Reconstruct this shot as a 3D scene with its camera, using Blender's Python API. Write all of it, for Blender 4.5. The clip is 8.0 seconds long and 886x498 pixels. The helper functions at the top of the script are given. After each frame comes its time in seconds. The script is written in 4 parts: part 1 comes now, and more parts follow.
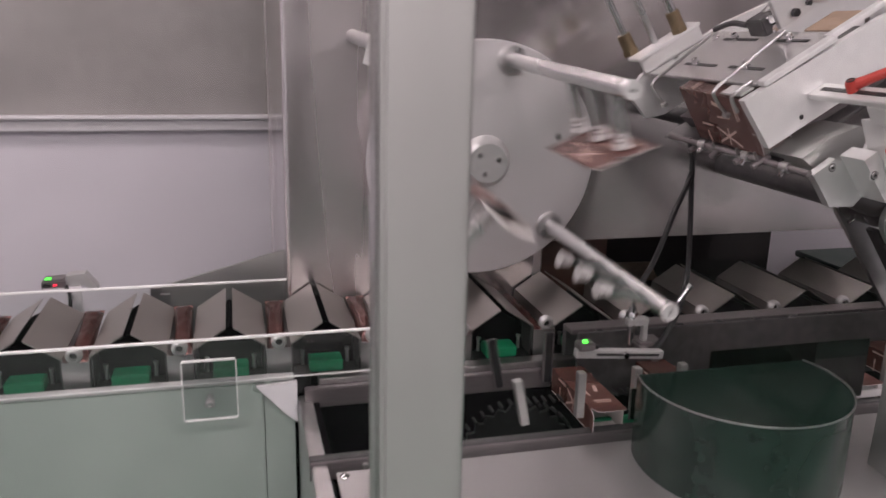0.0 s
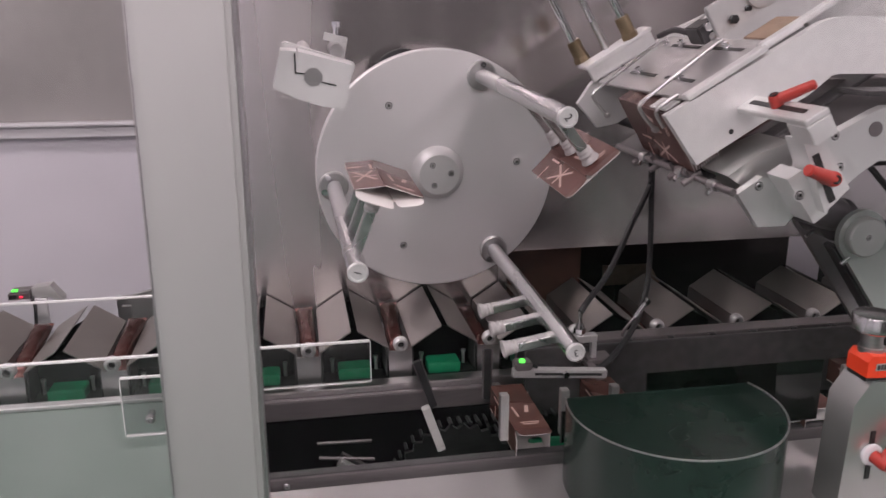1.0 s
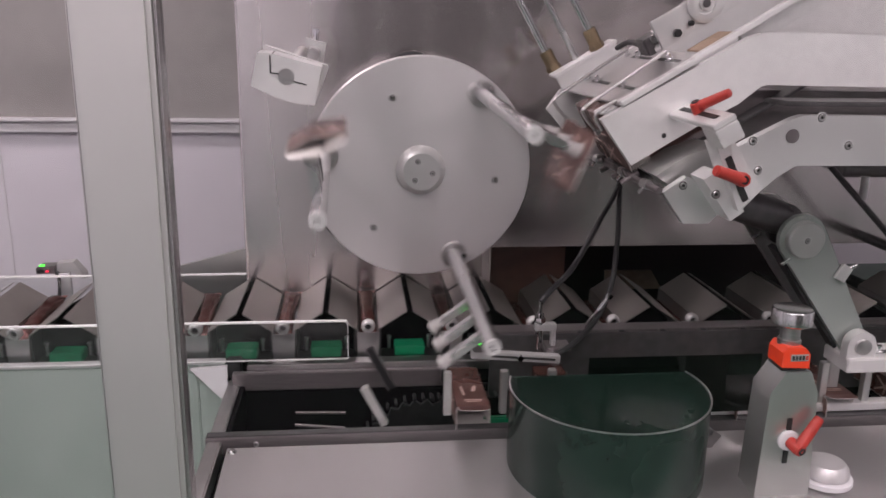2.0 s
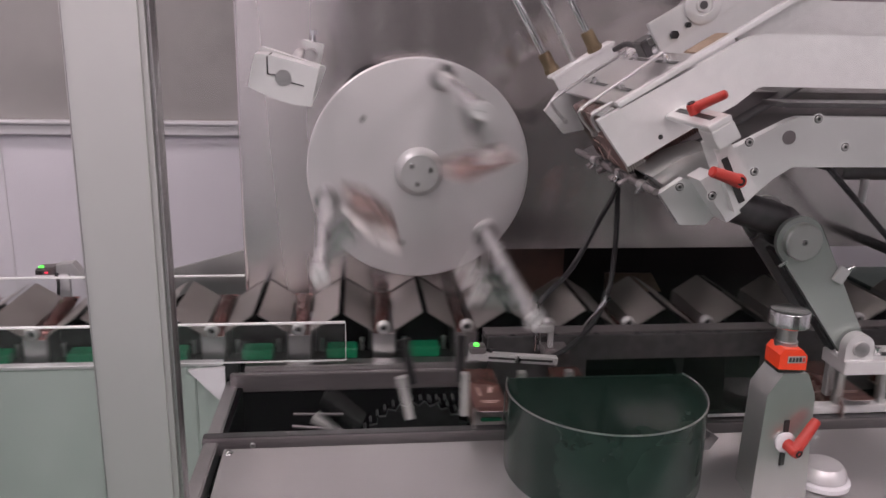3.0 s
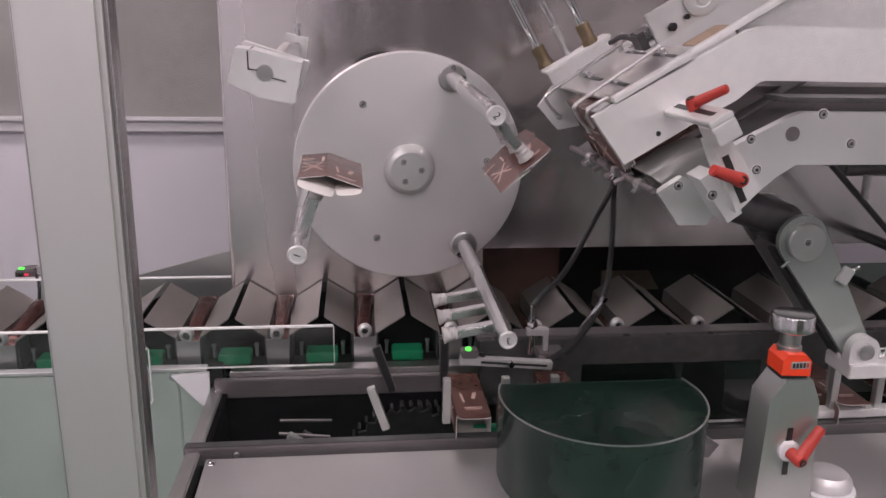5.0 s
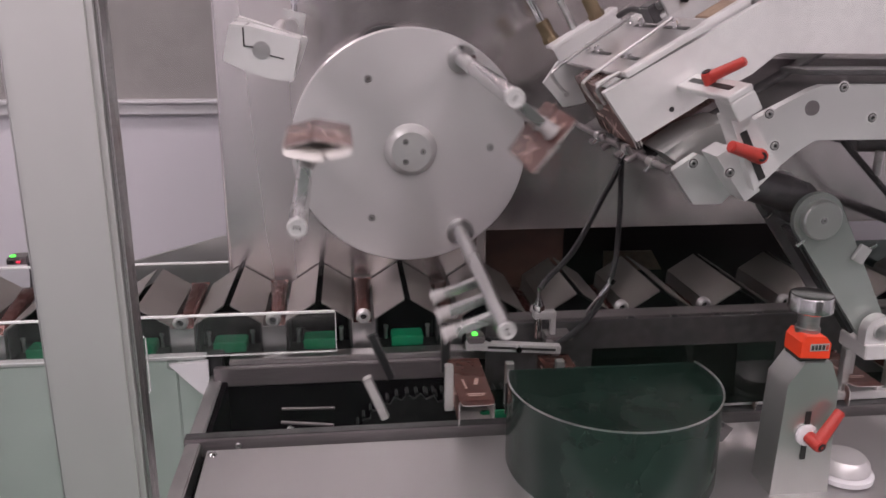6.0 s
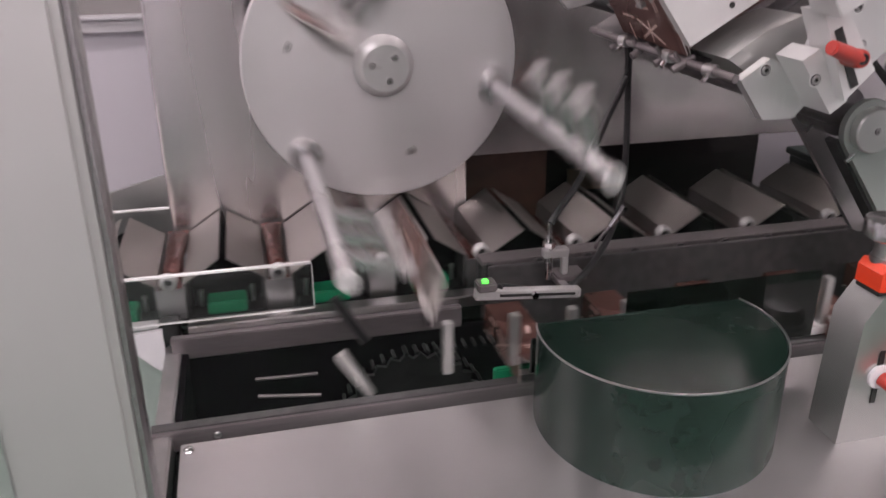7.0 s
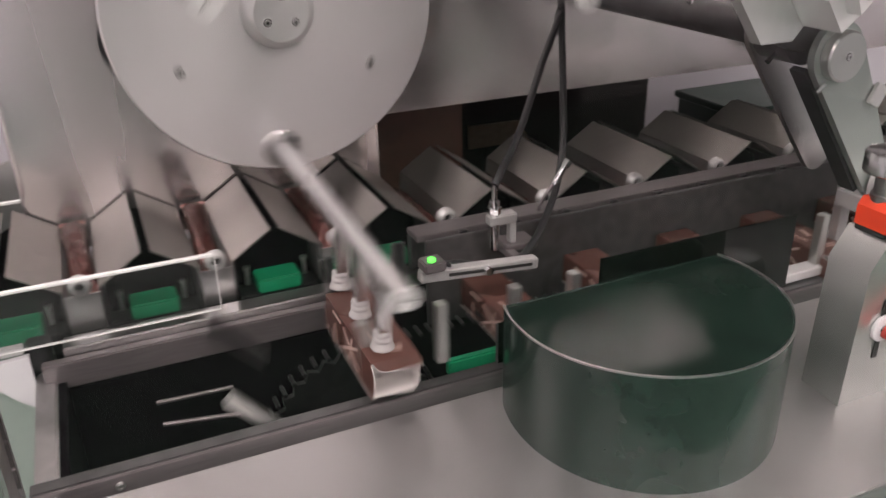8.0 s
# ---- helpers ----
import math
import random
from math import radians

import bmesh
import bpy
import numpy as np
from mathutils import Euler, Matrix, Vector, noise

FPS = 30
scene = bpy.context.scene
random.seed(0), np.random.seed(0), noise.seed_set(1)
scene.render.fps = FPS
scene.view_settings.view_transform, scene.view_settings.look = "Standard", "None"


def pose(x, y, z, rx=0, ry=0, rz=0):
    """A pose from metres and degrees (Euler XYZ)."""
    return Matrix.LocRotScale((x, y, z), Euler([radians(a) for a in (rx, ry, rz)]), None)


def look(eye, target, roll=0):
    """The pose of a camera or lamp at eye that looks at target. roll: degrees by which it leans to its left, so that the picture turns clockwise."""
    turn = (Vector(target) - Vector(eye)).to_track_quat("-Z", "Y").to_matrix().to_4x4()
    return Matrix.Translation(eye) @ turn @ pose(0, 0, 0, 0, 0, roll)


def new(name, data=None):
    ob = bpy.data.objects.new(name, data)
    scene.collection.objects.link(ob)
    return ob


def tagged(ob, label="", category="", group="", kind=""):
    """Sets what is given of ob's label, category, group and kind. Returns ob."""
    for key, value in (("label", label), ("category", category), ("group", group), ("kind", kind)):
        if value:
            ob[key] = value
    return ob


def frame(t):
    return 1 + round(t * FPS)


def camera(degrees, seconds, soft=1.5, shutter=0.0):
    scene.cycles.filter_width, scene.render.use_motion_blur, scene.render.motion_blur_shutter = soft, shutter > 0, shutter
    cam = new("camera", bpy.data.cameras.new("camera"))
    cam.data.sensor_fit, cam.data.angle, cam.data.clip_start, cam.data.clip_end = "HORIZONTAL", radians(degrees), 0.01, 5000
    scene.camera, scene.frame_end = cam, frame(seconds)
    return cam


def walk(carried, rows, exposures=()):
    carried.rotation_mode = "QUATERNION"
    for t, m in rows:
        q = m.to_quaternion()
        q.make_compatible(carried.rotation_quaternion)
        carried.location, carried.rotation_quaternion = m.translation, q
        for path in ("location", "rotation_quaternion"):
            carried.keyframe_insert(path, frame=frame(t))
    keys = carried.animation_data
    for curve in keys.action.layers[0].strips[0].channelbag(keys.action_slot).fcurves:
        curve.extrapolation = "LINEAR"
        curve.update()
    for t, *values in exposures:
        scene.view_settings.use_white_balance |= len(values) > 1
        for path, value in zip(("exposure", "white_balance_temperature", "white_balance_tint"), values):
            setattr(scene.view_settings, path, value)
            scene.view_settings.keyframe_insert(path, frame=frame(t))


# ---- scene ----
cam = camera(57.3, 8.0, shutter=0.5)
PATH = [
    (0, (0.002, -0.02, 1.345), (0.493, 1.85, 0.833), 1.3),
    (0.5, (0.092, 0.017, 1.385), (0.546, 1.884, 0.831), -0.3),
    (1, (0.176, -0.028, 1.382), (0.525, 1.865, 0.837), 0.0),
    (2.3, (0.295, -0.163, 1.38), (0.502, 1.757, 0.863), 1.1),
    (2.5, (0.289, -0.16, 1.381), (0.504, 1.76, 0.865), 0.9),
    (3, (0.295, -0.154, 1.377), (0.502, 1.769, 0.865), 1.1),
    (3.5, (0.304, -0.135, 1.38), (0.52, 1.785, 0.863), 1.0),
    (4, (0.308, -0.131, 1.377), (0.52, 1.79, 0.863), 1.0),
    (4.5, (0.311, -0.119, 1.378), (0.525, 1.8, 0.858), 1.0),
    (6, (0.299, -0.078, 1.368), (0.525, 1.826, 0.799), 0.4),
    (6.5, (0.275, -0.001, 1.365), (0.571, 1.855, 0.68), -0.2),
    (7, (0.212, 0.114, 1.339), (0.646, 1.911, 0.577), -0.4),
    (7.5, (0.21, 0.194, 1.317), (0.751, 1.935, 0.494), -1.0),
    (8, (0.185, 0.279, 1.288), (0.908, 1.942, 0.444), -1.2),
]
walk(cam, [(t, look(eye, target, roll)) for t, eye, target, roll in PATH], exposures=[(0, 0.09, 6600, 8), (1.2, 0.06, 6500, 9.5), (5.0, 0.03, 6500, 10), (6.5, 0.13, 6500, 10), (7.3, 0.37, 6600, 9), (8.0, 0.46, 6800, 4.5)])

# ---- world and light ----
world = bpy.data.worlds.new("world")
world.use_nodes = True
scene.world = world
world.node_tree.nodes["Background"].inputs[0].default_value = (0.75, 0.74, 0.76, 1)
world.node_tree.nodes["Background"].inputs[1].default_value = 0.05


def area_lamp(x, y, z, sx, sy, power):
    d = bpy.data.lights.new("ceiling_lamp", "AREA")
    d.shape, d.size, d.size_y, d.energy, d.color = "RECTANGLE", sx, sy, power, (1.0, 0.81, 0.87)
    ob = new("ceiling_lamp", d)
    ob.location = (x, y, z)
    return ob


# The last lamp is added, out of view, to brighten behind the machine.
LAMPS = [(-1.3, -0.5), (0.5, -0.5), (2.3, -0.5), (-1.3, -2.2), (0.5, -2.2), (2.3, -2.2), (-1.0, 1.3), (2.95, 1.5)]
for lx, ly in LAMPS:
    area_lamp(lx, ly, 2.80, 1.2, 0.5, 19)


# ---- materials ----
def material(name, base, rough=0.5, metal=0.0, grain=40.0, vary=0.12, bump=0.05, stretch=(1, 1, 1), coat=0.0, stain_sheen=0.1, spec=0.5, wear=0.08, broad=(1, 1, 1)):
    m = bpy.data.materials.new(name)
    m.use_nodes = True
    n, l = m.node_tree.nodes, m.node_tree.links
    b = n["Principled BSDF"]
    co = n.new("ShaderNodeTexCoord")
    mp = n.new("ShaderNodeMapping")
    mp.inputs["Scale"].default_value = stretch
    l.new(co.outputs["Object"], mp.inputs["Vector"])
    fine = n.new("ShaderNodeTexNoise")
    fine.inputs["Scale"].default_value, fine.inputs["Detail"].default_value = grain, 5
    l.new(mp.outputs[0], fine.inputs["Vector"])
    wide = n.new("ShaderNodeTexNoise")
    wide.inputs["Scale"].default_value, wide.inputs["Detail"].default_value = 5.0, 3
    mw = n.new("ShaderNodeMapping")
    mw.inputs["Scale"].default_value = broad
    l.new(co.outputs["Object"], mw.inputs["Vector"])
    l.new(mw.outputs[0], wide.inputs["Vector"])
    info = n.new("ShaderNodeObjectInfo")

    def ramp(src, lo, hi):
        r = n.new("ShaderNodeMapRange")
        r.interpolation_type = "SMOOTHSTEP"
        r.inputs["From Min"].default_value, r.inputs["From Max"].default_value = 0.3, 0.7
        r.inputs["To Min"].default_value, r.inputs["To Max"].default_value = lo, hi
        l.new(src, r.inputs["Value"])
        return r.outputs[0]
    f = n.new("ShaderNodeMath")
    f.operation = "MULTIPLY"
    l.new(ramp(fine.outputs["Fac"], 1 - vary, 1 + vary), f.inputs[0])
    l.new(ramp(wide.outputs["Fac"], 1 - stain_sheen, 1 + stain_sheen), f.inputs[1])
    v = n.new("ShaderNodeVectorMath")
    v.operation = "SCALE"
    v.inputs[0].default_value = base
    l.new(f.outputs[0], v.inputs["Scale"])
    l.new(v.outputs[0], b.inputs["Base Color"])
    l.new(ramp(wide.outputs["Fac"], max(0.02, rough - wear), rough + wear), b.inputs["Roughness"])
    b.inputs["Metallic"].default_value = metal
    b.inputs["Coat Weight"].default_value = coat
    b.inputs["Specular IOR Level"].default_value = spec
    if bump:
        bp = n.new("ShaderNodeBump")
        bp.inputs["Strength"].default_value, bp.inputs["Distance"].default_value = bump, 0.002
        l.new(fine.outputs["Fac"], bp.inputs["Height"])
        l.new(bp.outputs[0], b.inputs["Normal"])
    return m


def glow(name, colour, strength):
    m = bpy.data.materials.new(name)
    m.use_nodes = True
    b = m.node_tree.nodes["Principled BSDF"]
    b.inputs["Base Color"].default_value = (*colour, 1)
    b.inputs["Emission Color"].default_value = (*colour, 1)
    b.inputs["Emission Strength"].default_value = strength
    return m


def clear(name, tint, gloss_rough=0.03, ior=1.45, haze=0.0):
    m = bpy.data.materials.new(name)
    m.use_nodes = True
    n, l = m.node_tree.nodes, m.node_tree.links
    n.remove(n["Principled BSDF"])
    tr, gl, mix, lw, pw, mu = n.new("ShaderNodeBsdfTransparent"), n.new("ShaderNodeBsdfGlossy"), n.new("ShaderNodeMixShader"), n.new("ShaderNodeLayerWeight"), n.new("ShaderNodeMath"), n.new("ShaderNodeMath")
    tr.inputs[0].default_value = (*tint, 1)
    gl.inputs["Roughness"].default_value = gloss_rough
    f0 = ((ior - 1) / (ior + 1)) ** 2
    lw.inputs[0].default_value = 0.5
    pw.operation, mu.operation = "POWER", "MULTIPLY_ADD"
    pw.inputs[1].default_value, mu.inputs[1].default_value, mu.inputs[2].default_value = 5.0, 1 - f0, f0
    l.new(lw.outputs["Facing"], pw.inputs[0])
    l.new(pw.outputs[0], mu.inputs[0])
    l.new(mu.outputs[0], mix.inputs[0])
    l.new(tr.outputs[0], mix.inputs[1])
    l.new(gl.outputs[0], mix.inputs[2])
    last = mix.outputs[0]
    if haze:
        df, mx, no, mr = n.new("ShaderNodeBsdfDiffuse"), n.new("ShaderNodeMixShader"), n.new("ShaderNodeTexNoise"), n.new("ShaderNodeMapRange")
        df.inputs[0].default_value = (0.8, 0.8, 0.8, 1)
        no.inputs["Scale"].default_value = 9
        mr.inputs["To Min"].default_value, mr.inputs["To Max"].default_value = 0.2 * haze, 1.8 * haze
        l.new(no.outputs["Fac"], mr.inputs["Value"])
        l.new(mr.outputs[0], mx.inputs[0])
        l.new(last, mx.inputs[1])
        l.new(df.outputs[0], mx.inputs[2])
        last = mx.outputs[0]
    l.new(last, n["Material Output"].inputs[0])
    return m


# Broad upright tone streaks paint smeared reflections into the steel's colour.
STEEL_WALL = material("brushed_steel_wall", (0.64, 0.605, 0.605), 0.21, 0.88, 60, 0.02, 0.0, (8, 1, 0.35), stain_sheen=0.15, wear=0.085, broad=(1.5, 1, 0.22))
STEEL = material("brushed_steel", (0.52, 0.51, 0.51), 0.36, 1, 70, 0.08, 0.05, (1, 1, 6), stain_sheen=0.06)
# Tone of an unseen wall part, added to darken what the steel reflects.
SOUTH_DARK = material("dark_reflection_wall", (0.075, 0.072, 0.072), 0.6, 0, 40, 0.03, 0.02, stain_sheen=0.05)
SOUTH = material("pale_grey_wall", (0.66, 0.645, 0.65), 0.6, 0, 40, 0.03, 0.02, stain_sheen=0.05)
DISC = material("turned_aluminium", (0.76, 0.74, 0.745), 0.42, 0.62, 90, 0.02, 0.015, (1, 1, 1), stain_sheen=0.035, broad=(0.6, 1, 1.4))
CHROME = material("polished_chrome", (0.75, 0.75, 0.76), 0.12, 1, 30, 0.03, 0.0, stain_sheen=0.03, wear=0.03)
ROD = material("ground_rod", (0.66, 0.66, 0.66), 0.25, 1, 90, 0.05, 0.02, (1, 6, 1), stain_sheen=0.05)
ALU = material("milled_aluminium", (0.68, 0.68, 0.675), 0.42, 0.75, 80, 0.05, 0.03, (6, 1, 1), stain_sheen=0.06)
LINK_STEEL = material("grey_green_steel", (0.36, 0.40, 0.375), 0.36, 0.5, 90, 0.04, 0.03, (4, 4, 1), stain_sheen=0.08)
STAND_STEEL = material("satin_stand_steel", (0.56, 0.57, 0.555), 0.34, 0.85, 90, 0.04, 0.03, (1, 1, 5), stain_sheen=0.06)
ALU_BRIGHT = material("anodised_aluminium", (0.76, 0.755, 0.75), 0.45, 0.5, 80, 0.04, 0.02, stain_sheen=0.05)
PLATE = material("roof_plate_steel", (0.43, 0.405, 0.385), 0.40, 1, 90, 0.10, 0.05, (1, 5, 1), stain_sheen=0.10)
RAIL = material("rail_steel", (0.205, 0.185, 0.19), 0.40, 0.6, 80, 0.10, 0.05, (0.4, 6, 6), stain_sheen=0.12)
DARK_RAIL = material("dark_rail", (0.10, 0.097, 0.10), 0.42, 0.6, 60, 0.15, 0.05, stain_sheen=0.15)
# Near-zero colour that puts the deep shade of pit and gaps into sheets.
BLACK = material("shade_black", (0.0040, 0.0024, 0.0042), 0.7, 0, 30, 0.2, 0.05, stain_sheen=0.3, spec=0.05)
# The opening's shade as colour, lifted a little for haze off the pane.
INTERIOR = material("hazed_shade_interior", (0.012, 0.0085, 0.009), 0.6, 0, 30, 0.2, 0.05, stain_sheen=0.3, spec=0.3)
TUB_TOP = material("dark_glossy_sheet", (0.006, 0.015, 0.011), 0.13, 0, 30, 0.15, 0.0, stain_sheen=0.2, spec=0.05, wear=0.05)
BLACK_METAL = material("blackened_steel", (0.03, 0.03, 0.032), 0.4, 0.6, 60, 0.2, 0.05)
RUBBER = material("black_rubber", (0.018, 0.018, 0.02), 0.5, 0, 60, 0.1, 0.04)
BROWN_PANEL = material("brown_interior_panel", (0.075, 0.036, 0.027), 0.5, 0, 30, 0.2, 0.05, stain_sheen=0.3)
TAN = material("tan_board", (0.36, 0.255, 0.185), 0.6, 0, 60, 0.15, 0.05)
WHITE_PAINT = material("white_powder_coat", (0.74, 0.73, 0.75), 0.42, 0, 160, 0.03, 0.03, stain_sheen=0.03)
WALL_PAINT = material("lilac_white_wall", (0.78, 0.755, 0.81), 0.55, 0, 90, 0.02, 0.02, stain_sheen=0.03)
GREY_PANEL = material("grey_band_panel", (0.335, 0.32, 0.31), 0.5, 0, 30, 0.04, 0.02, stain_sheen=0.08)
TOP_PLATE = material("satin_cover_plate", (0.43, 0.42, 0.42), 0.36, 0.8, 120, 0.04, 0.03, (1, 4, 1), stain_sheen=0.05)
POST_STEEL = material("satin_frame_post", (0.54, 0.545, 0.53), 0.40, 0.65, 30, 0.01, 0.0, (1, 1, 0.5), stain_sheen=0.06, broad=(1, 1, 0.3))
CABINET = material("satin_infeed_cabinet", (0.48, 0.545, 0.505), 0.34, 0.45, 90, 0.05, 0.03, (4, 4, 1), stain_sheen=0.08)
GREEN = material("green_plastic", (0.006, 0.23, 0.10), 0.38, 0, 60, 0.08, 0.03, stain_sheen=0.08)
# Polished tub: the green floor's reflection is put into its colour.
TUB = material("floor_reflection_green", (0.013, 0.030, 0.023), 0.24, 0.15, 50, 0.10, 0.01, stain_sheen=0.12, coat=0.25, wear=0.06)
GREEN_STEEL = material("green_painted_steel", (0.022, 0.042, 0.033), 0.4, 0, 40, 0.06, 0.02, stain_sheen=0.1)
ORANGE = material("orange_housing", (0.85, 0.062, 0.020), 0.32, 0, 90, 0.03, 0.02, stain_sheen=0.03)
RED = material("red_lever_plastic", (0.46, 0.042, 0.032), 0.45, 0, 90, 0.05, 0.03, stain_sheen=0.05)
BRASS = material("brass_fitting", (0.22, 0.17, 0.11), 0.35, 0.9, 60, 0.12, 0.04, stain_sheen=0.2)
SILICONE = material("pale_silicone", (0.47, 0.455, 0.45), 0.55, 0, 60, 0.04, 0.03, stain_sheen=0.05)
CARTON_OUT = material("copper_brown_print", (0.125, 0.054, 0.044), 0.30, 0.30, 70, 0.08, 0.02, stain_sheen=0.12)
CARTON_IN = material("white_board", (0.72, 0.69, 0.67), 0.6, 0, 120, 0.04, 0.03, stain_sheen=0.05)
PRINT = material("pale_pink_print", (0.62, 0.45, 0.40), 0.4, 0.1, 60, 0.05, 0.0)
FOIL = material("maroon_foil", (0.085, 0.030, 0.027), 0.18, 0.6, 16, 0.16, 0.35, (1, 0.45, 1), stain_sheen=0.2)
FOIL_SEAL = material("crimped_foil", (0.30, 0.14, 0.12), 0.3, 0.5, 200, 0.2, 0.4, (1, 0.1, 1))
FLOOR = material("green_epoxy_floor", (0.10, 0.165, 0.13), 0.28, 0, 20, 0.06, 0.02, stain_sheen=0.08)
CEILING = material("ceiling_white", (0.72, 0.72, 0.72), 0.7, 0, 60, 0.03, 0.02)
# Ink for figures; on slots, holes and sockets it paints the recess shade.
INK_RECESS = material("ink_and_recess_black", (0.02, 0.02, 0.02), 0.5, 0, 60, 0.05, 0.0)
DISPLAY = material("grey_display", (0.42, 0.42, 0.40), 0.3, 0, 60, 0.1, 0.0)
LAMP_GLOW = glow("lamp_diffuser", (1, 0.98, 0.97), 3.0)
LED_GREEN = glow("green_led", (0.10, 1.0, 0.08), 1.7)
LED_RED = glow("red_led", (1.0, 0.03, 0.08), 0.8)
ACRYLIC = clear("clear_acrylic", (0.93, 0.945, 0.94), 0.04, 1.45, 0.012)
GUARD = clear("guard_door_acrylic", (0.955, 0.962, 0.96), 0.02, 1.26, 0.0)
# Tint made dark to hide cartons as haze on the door pane does.
SMOKED = clear("haze_dark_acrylic", (0.07, 0.09, 0.08), 0.03, 1.5, 0.0)
ACRYLIC_EDGE = material("polished_acrylic_edge", (0.86, 0.87, 0.86), 0.25, 0, 60, 0.05, 0.0)


# ---- building helpers ----
ORG = {}


def thing(name, x, y, z, label, category, group="", kind=""):
    ob = new(name)
    ob.location = (x, y, z)
    ob.empty_display_size = 0.02
    ORG[ob] = Vector((x, y, z))
    return tagged(ob, label, category, group, kind)


def finish(bm, mat, smooth=False):
    me = bpy.data.meshes.new("m")
    bmesh.ops.recalc_face_normals(bm, faces=bm.faces[:])
    bm.to_mesh(me)
    bm.free()
    for one in mat if isinstance(mat, (list, tuple)) else [mat]:
        me.materials.append(one)
    if smooth:
        for p in me.polygons:
            p.use_smooth = True
        me.set_sharp_from_angle(angle=radians(35))
    return me


def part(name, bm, mat, parent, label="", smooth=True):
    """One mesh, given in the place's metres, under a thing or a part."""
    org = ORG[parent]
    bmesh.ops.translate(bm, verts=bm.verts[:], vec=-org)
    ob = new(name, finish(bm, mat, smooth))
    ob.parent = parent
    ORG[ob] = org
    return tagged(ob, label)


def solo(name, bm, mat, label, category, group="", kind="", smooth=True):
    ob = new(name, finish(bm, mat, smooth))
    ORG[ob] = Vector((0, 0, 0))
    return tagged(ob, label, category, group, kind)


def bevel(bm, width, segments=2, angle=40):
    if width > 0:
        es = [e for e in bm.edges if len(e.link_faces) == 2 and e.calc_face_angle(0) > radians(angle)]
        bmesh.ops.bevel(bm, geom=es, offset=width, segments=segments, affect="EDGES", clamp_overlap=True)
    return bm


def box(x0, x1, y0, y1, z0, z1, r=0.001):
    bm = bmesh.new()
    bmesh.ops.create_cube(bm, size=1)
    bmesh.ops.scale(bm, vec=(x1 - x0, y1 - y0, z1 - z0), verts=bm.verts[:])
    bmesh.ops.translate(bm, vec=((x0 + x1) / 2, (y0 + y1) / 2, (z0 + z1) / 2), verts=bm.verts[:])
    return bevel(bm, r)


def prism(pts, y0, y1, r=0.001):
    """A polygon in x and z, drawn out from y0 to y1."""
    bm = bmesh.new()
    a = [bm.verts.new((x, y0, z)) for x, z in pts]
    b = [bm.verts.new((x, y1, z)) for x, z in pts]
    bm.faces.new(a)
    bm.faces.new(b[::-1])
    for i in range(len(pts)):
        j = (i + 1) % len(pts)
        bm.faces.new((a[i], b[i], b[j], a[j]))
    return bevel(bm, r)


def rod(p, q, r, seg=20, r2=None, bev=0.0):
    """A round bar from p to q."""
    p, q = Vector(p), Vector(q)
    bm = bmesh.new()
    bmesh.ops.create_cone(bm, cap_ends=True, segments=seg, radius1=r, radius2=r if r2 is None else r2, depth=(q - p).length)
    m = Matrix.Translation((p + q) / 2) @ (q - p).to_track_quat("Z", "Y").to_matrix().to_4x4()
    bmesh.ops.transform(bm, matrix=m, verts=bm.verts[:])
    return bevel(bm, bev, 2, 60)


def lathe(p, axis, profile, seg=32):
    """Turned shape: profile of (distance along the axis, radius)."""
    axis = Vector(axis).normalized()
    m = Matrix.Translation(p) @ axis.to_track_quat("Z", "Y").to_matrix().to_4x4()
    bm = bmesh.new()
    rings = []
    for h, r in profile:
        rings.append([bm.verts.new(m @ Vector((r * math.cos(2 * math.pi * i / seg), r * math.sin(2 * math.pi * i / seg), h))) for i in range(seg)])
    for a, b in zip(rings, rings[1:]):
        for i in range(seg):
            j = (i + 1) % seg
            bm.faces.new((a[i], a[j], b[j], b[i]))
    bm.faces.new(rings[0][::-1])
    bm.faces.new(rings[-1])
    return bm


def sweep(points, r, seg=10, steps=8):
    """A bent round bar or cable through points (smooth)."""
    pts = [Vector(p) for p in points]
    full = [pts[0] * 2 - pts[1], *pts, pts[-1] * 2 - pts[-2]]
    line = []
    for i in range(1, len(full) - 2):
        a, b, c, d = full[i - 1:i + 3]
        for k in range(steps):
            t = k / steps
            line.append(0.5 * ((2 * b) + (c - a) * t + (2 * a - 5 * b + 4 * c - d) * t * t + (3 * b - a - 3 * c + d) * t ** 3))
    line.append(pts[-1])
    bm = bmesh.new()
    rings = []
    up = Vector((0.3, 0.2, 0.93))
    for i, p in enumerate(line):
        d = (line[min(i + 1, len(line) - 1)] - line[max(i - 1, 0)]).normalized()
        s = d.cross(up).normalized()
        u = s.cross(d)
        rings.append([bm.verts.new(p + r * (s * math.cos(2 * math.pi * k / seg) + u * math.sin(2 * math.pi * k / seg))) for k in range(seg)])
    for a, b in zip(rings, rings[1:]):
        for k in range(seg):
            j = (k + 1) % seg
            bm.faces.new((a[k], a[j], b[j], b[k]))
    bm.faces.new(rings[0][::-1])
    bm.faces.new(rings[-1])
    return bm


def join(*bms):
    out = bmesh.new()
    for b in bms:
        me = bpy.data.meshes.new("t")
        b.to_mesh(me)
        b.free()
        out.from_mesh(me)
        bpy.data.meshes.remove(me)
    return out


def turn(bm, m):
    bmesh.ops.transform(bm, matrix=m, verts=bm.verts[:])
    return bm


def about(x, y, z, ry):
    """A turn by ry degrees about the y axis through a point."""
    return Matrix.Translation((x, y, z)) @ pose(0, 0, 0, 0, ry, 0) @ Matrix.Translation((-x, -y, -z))


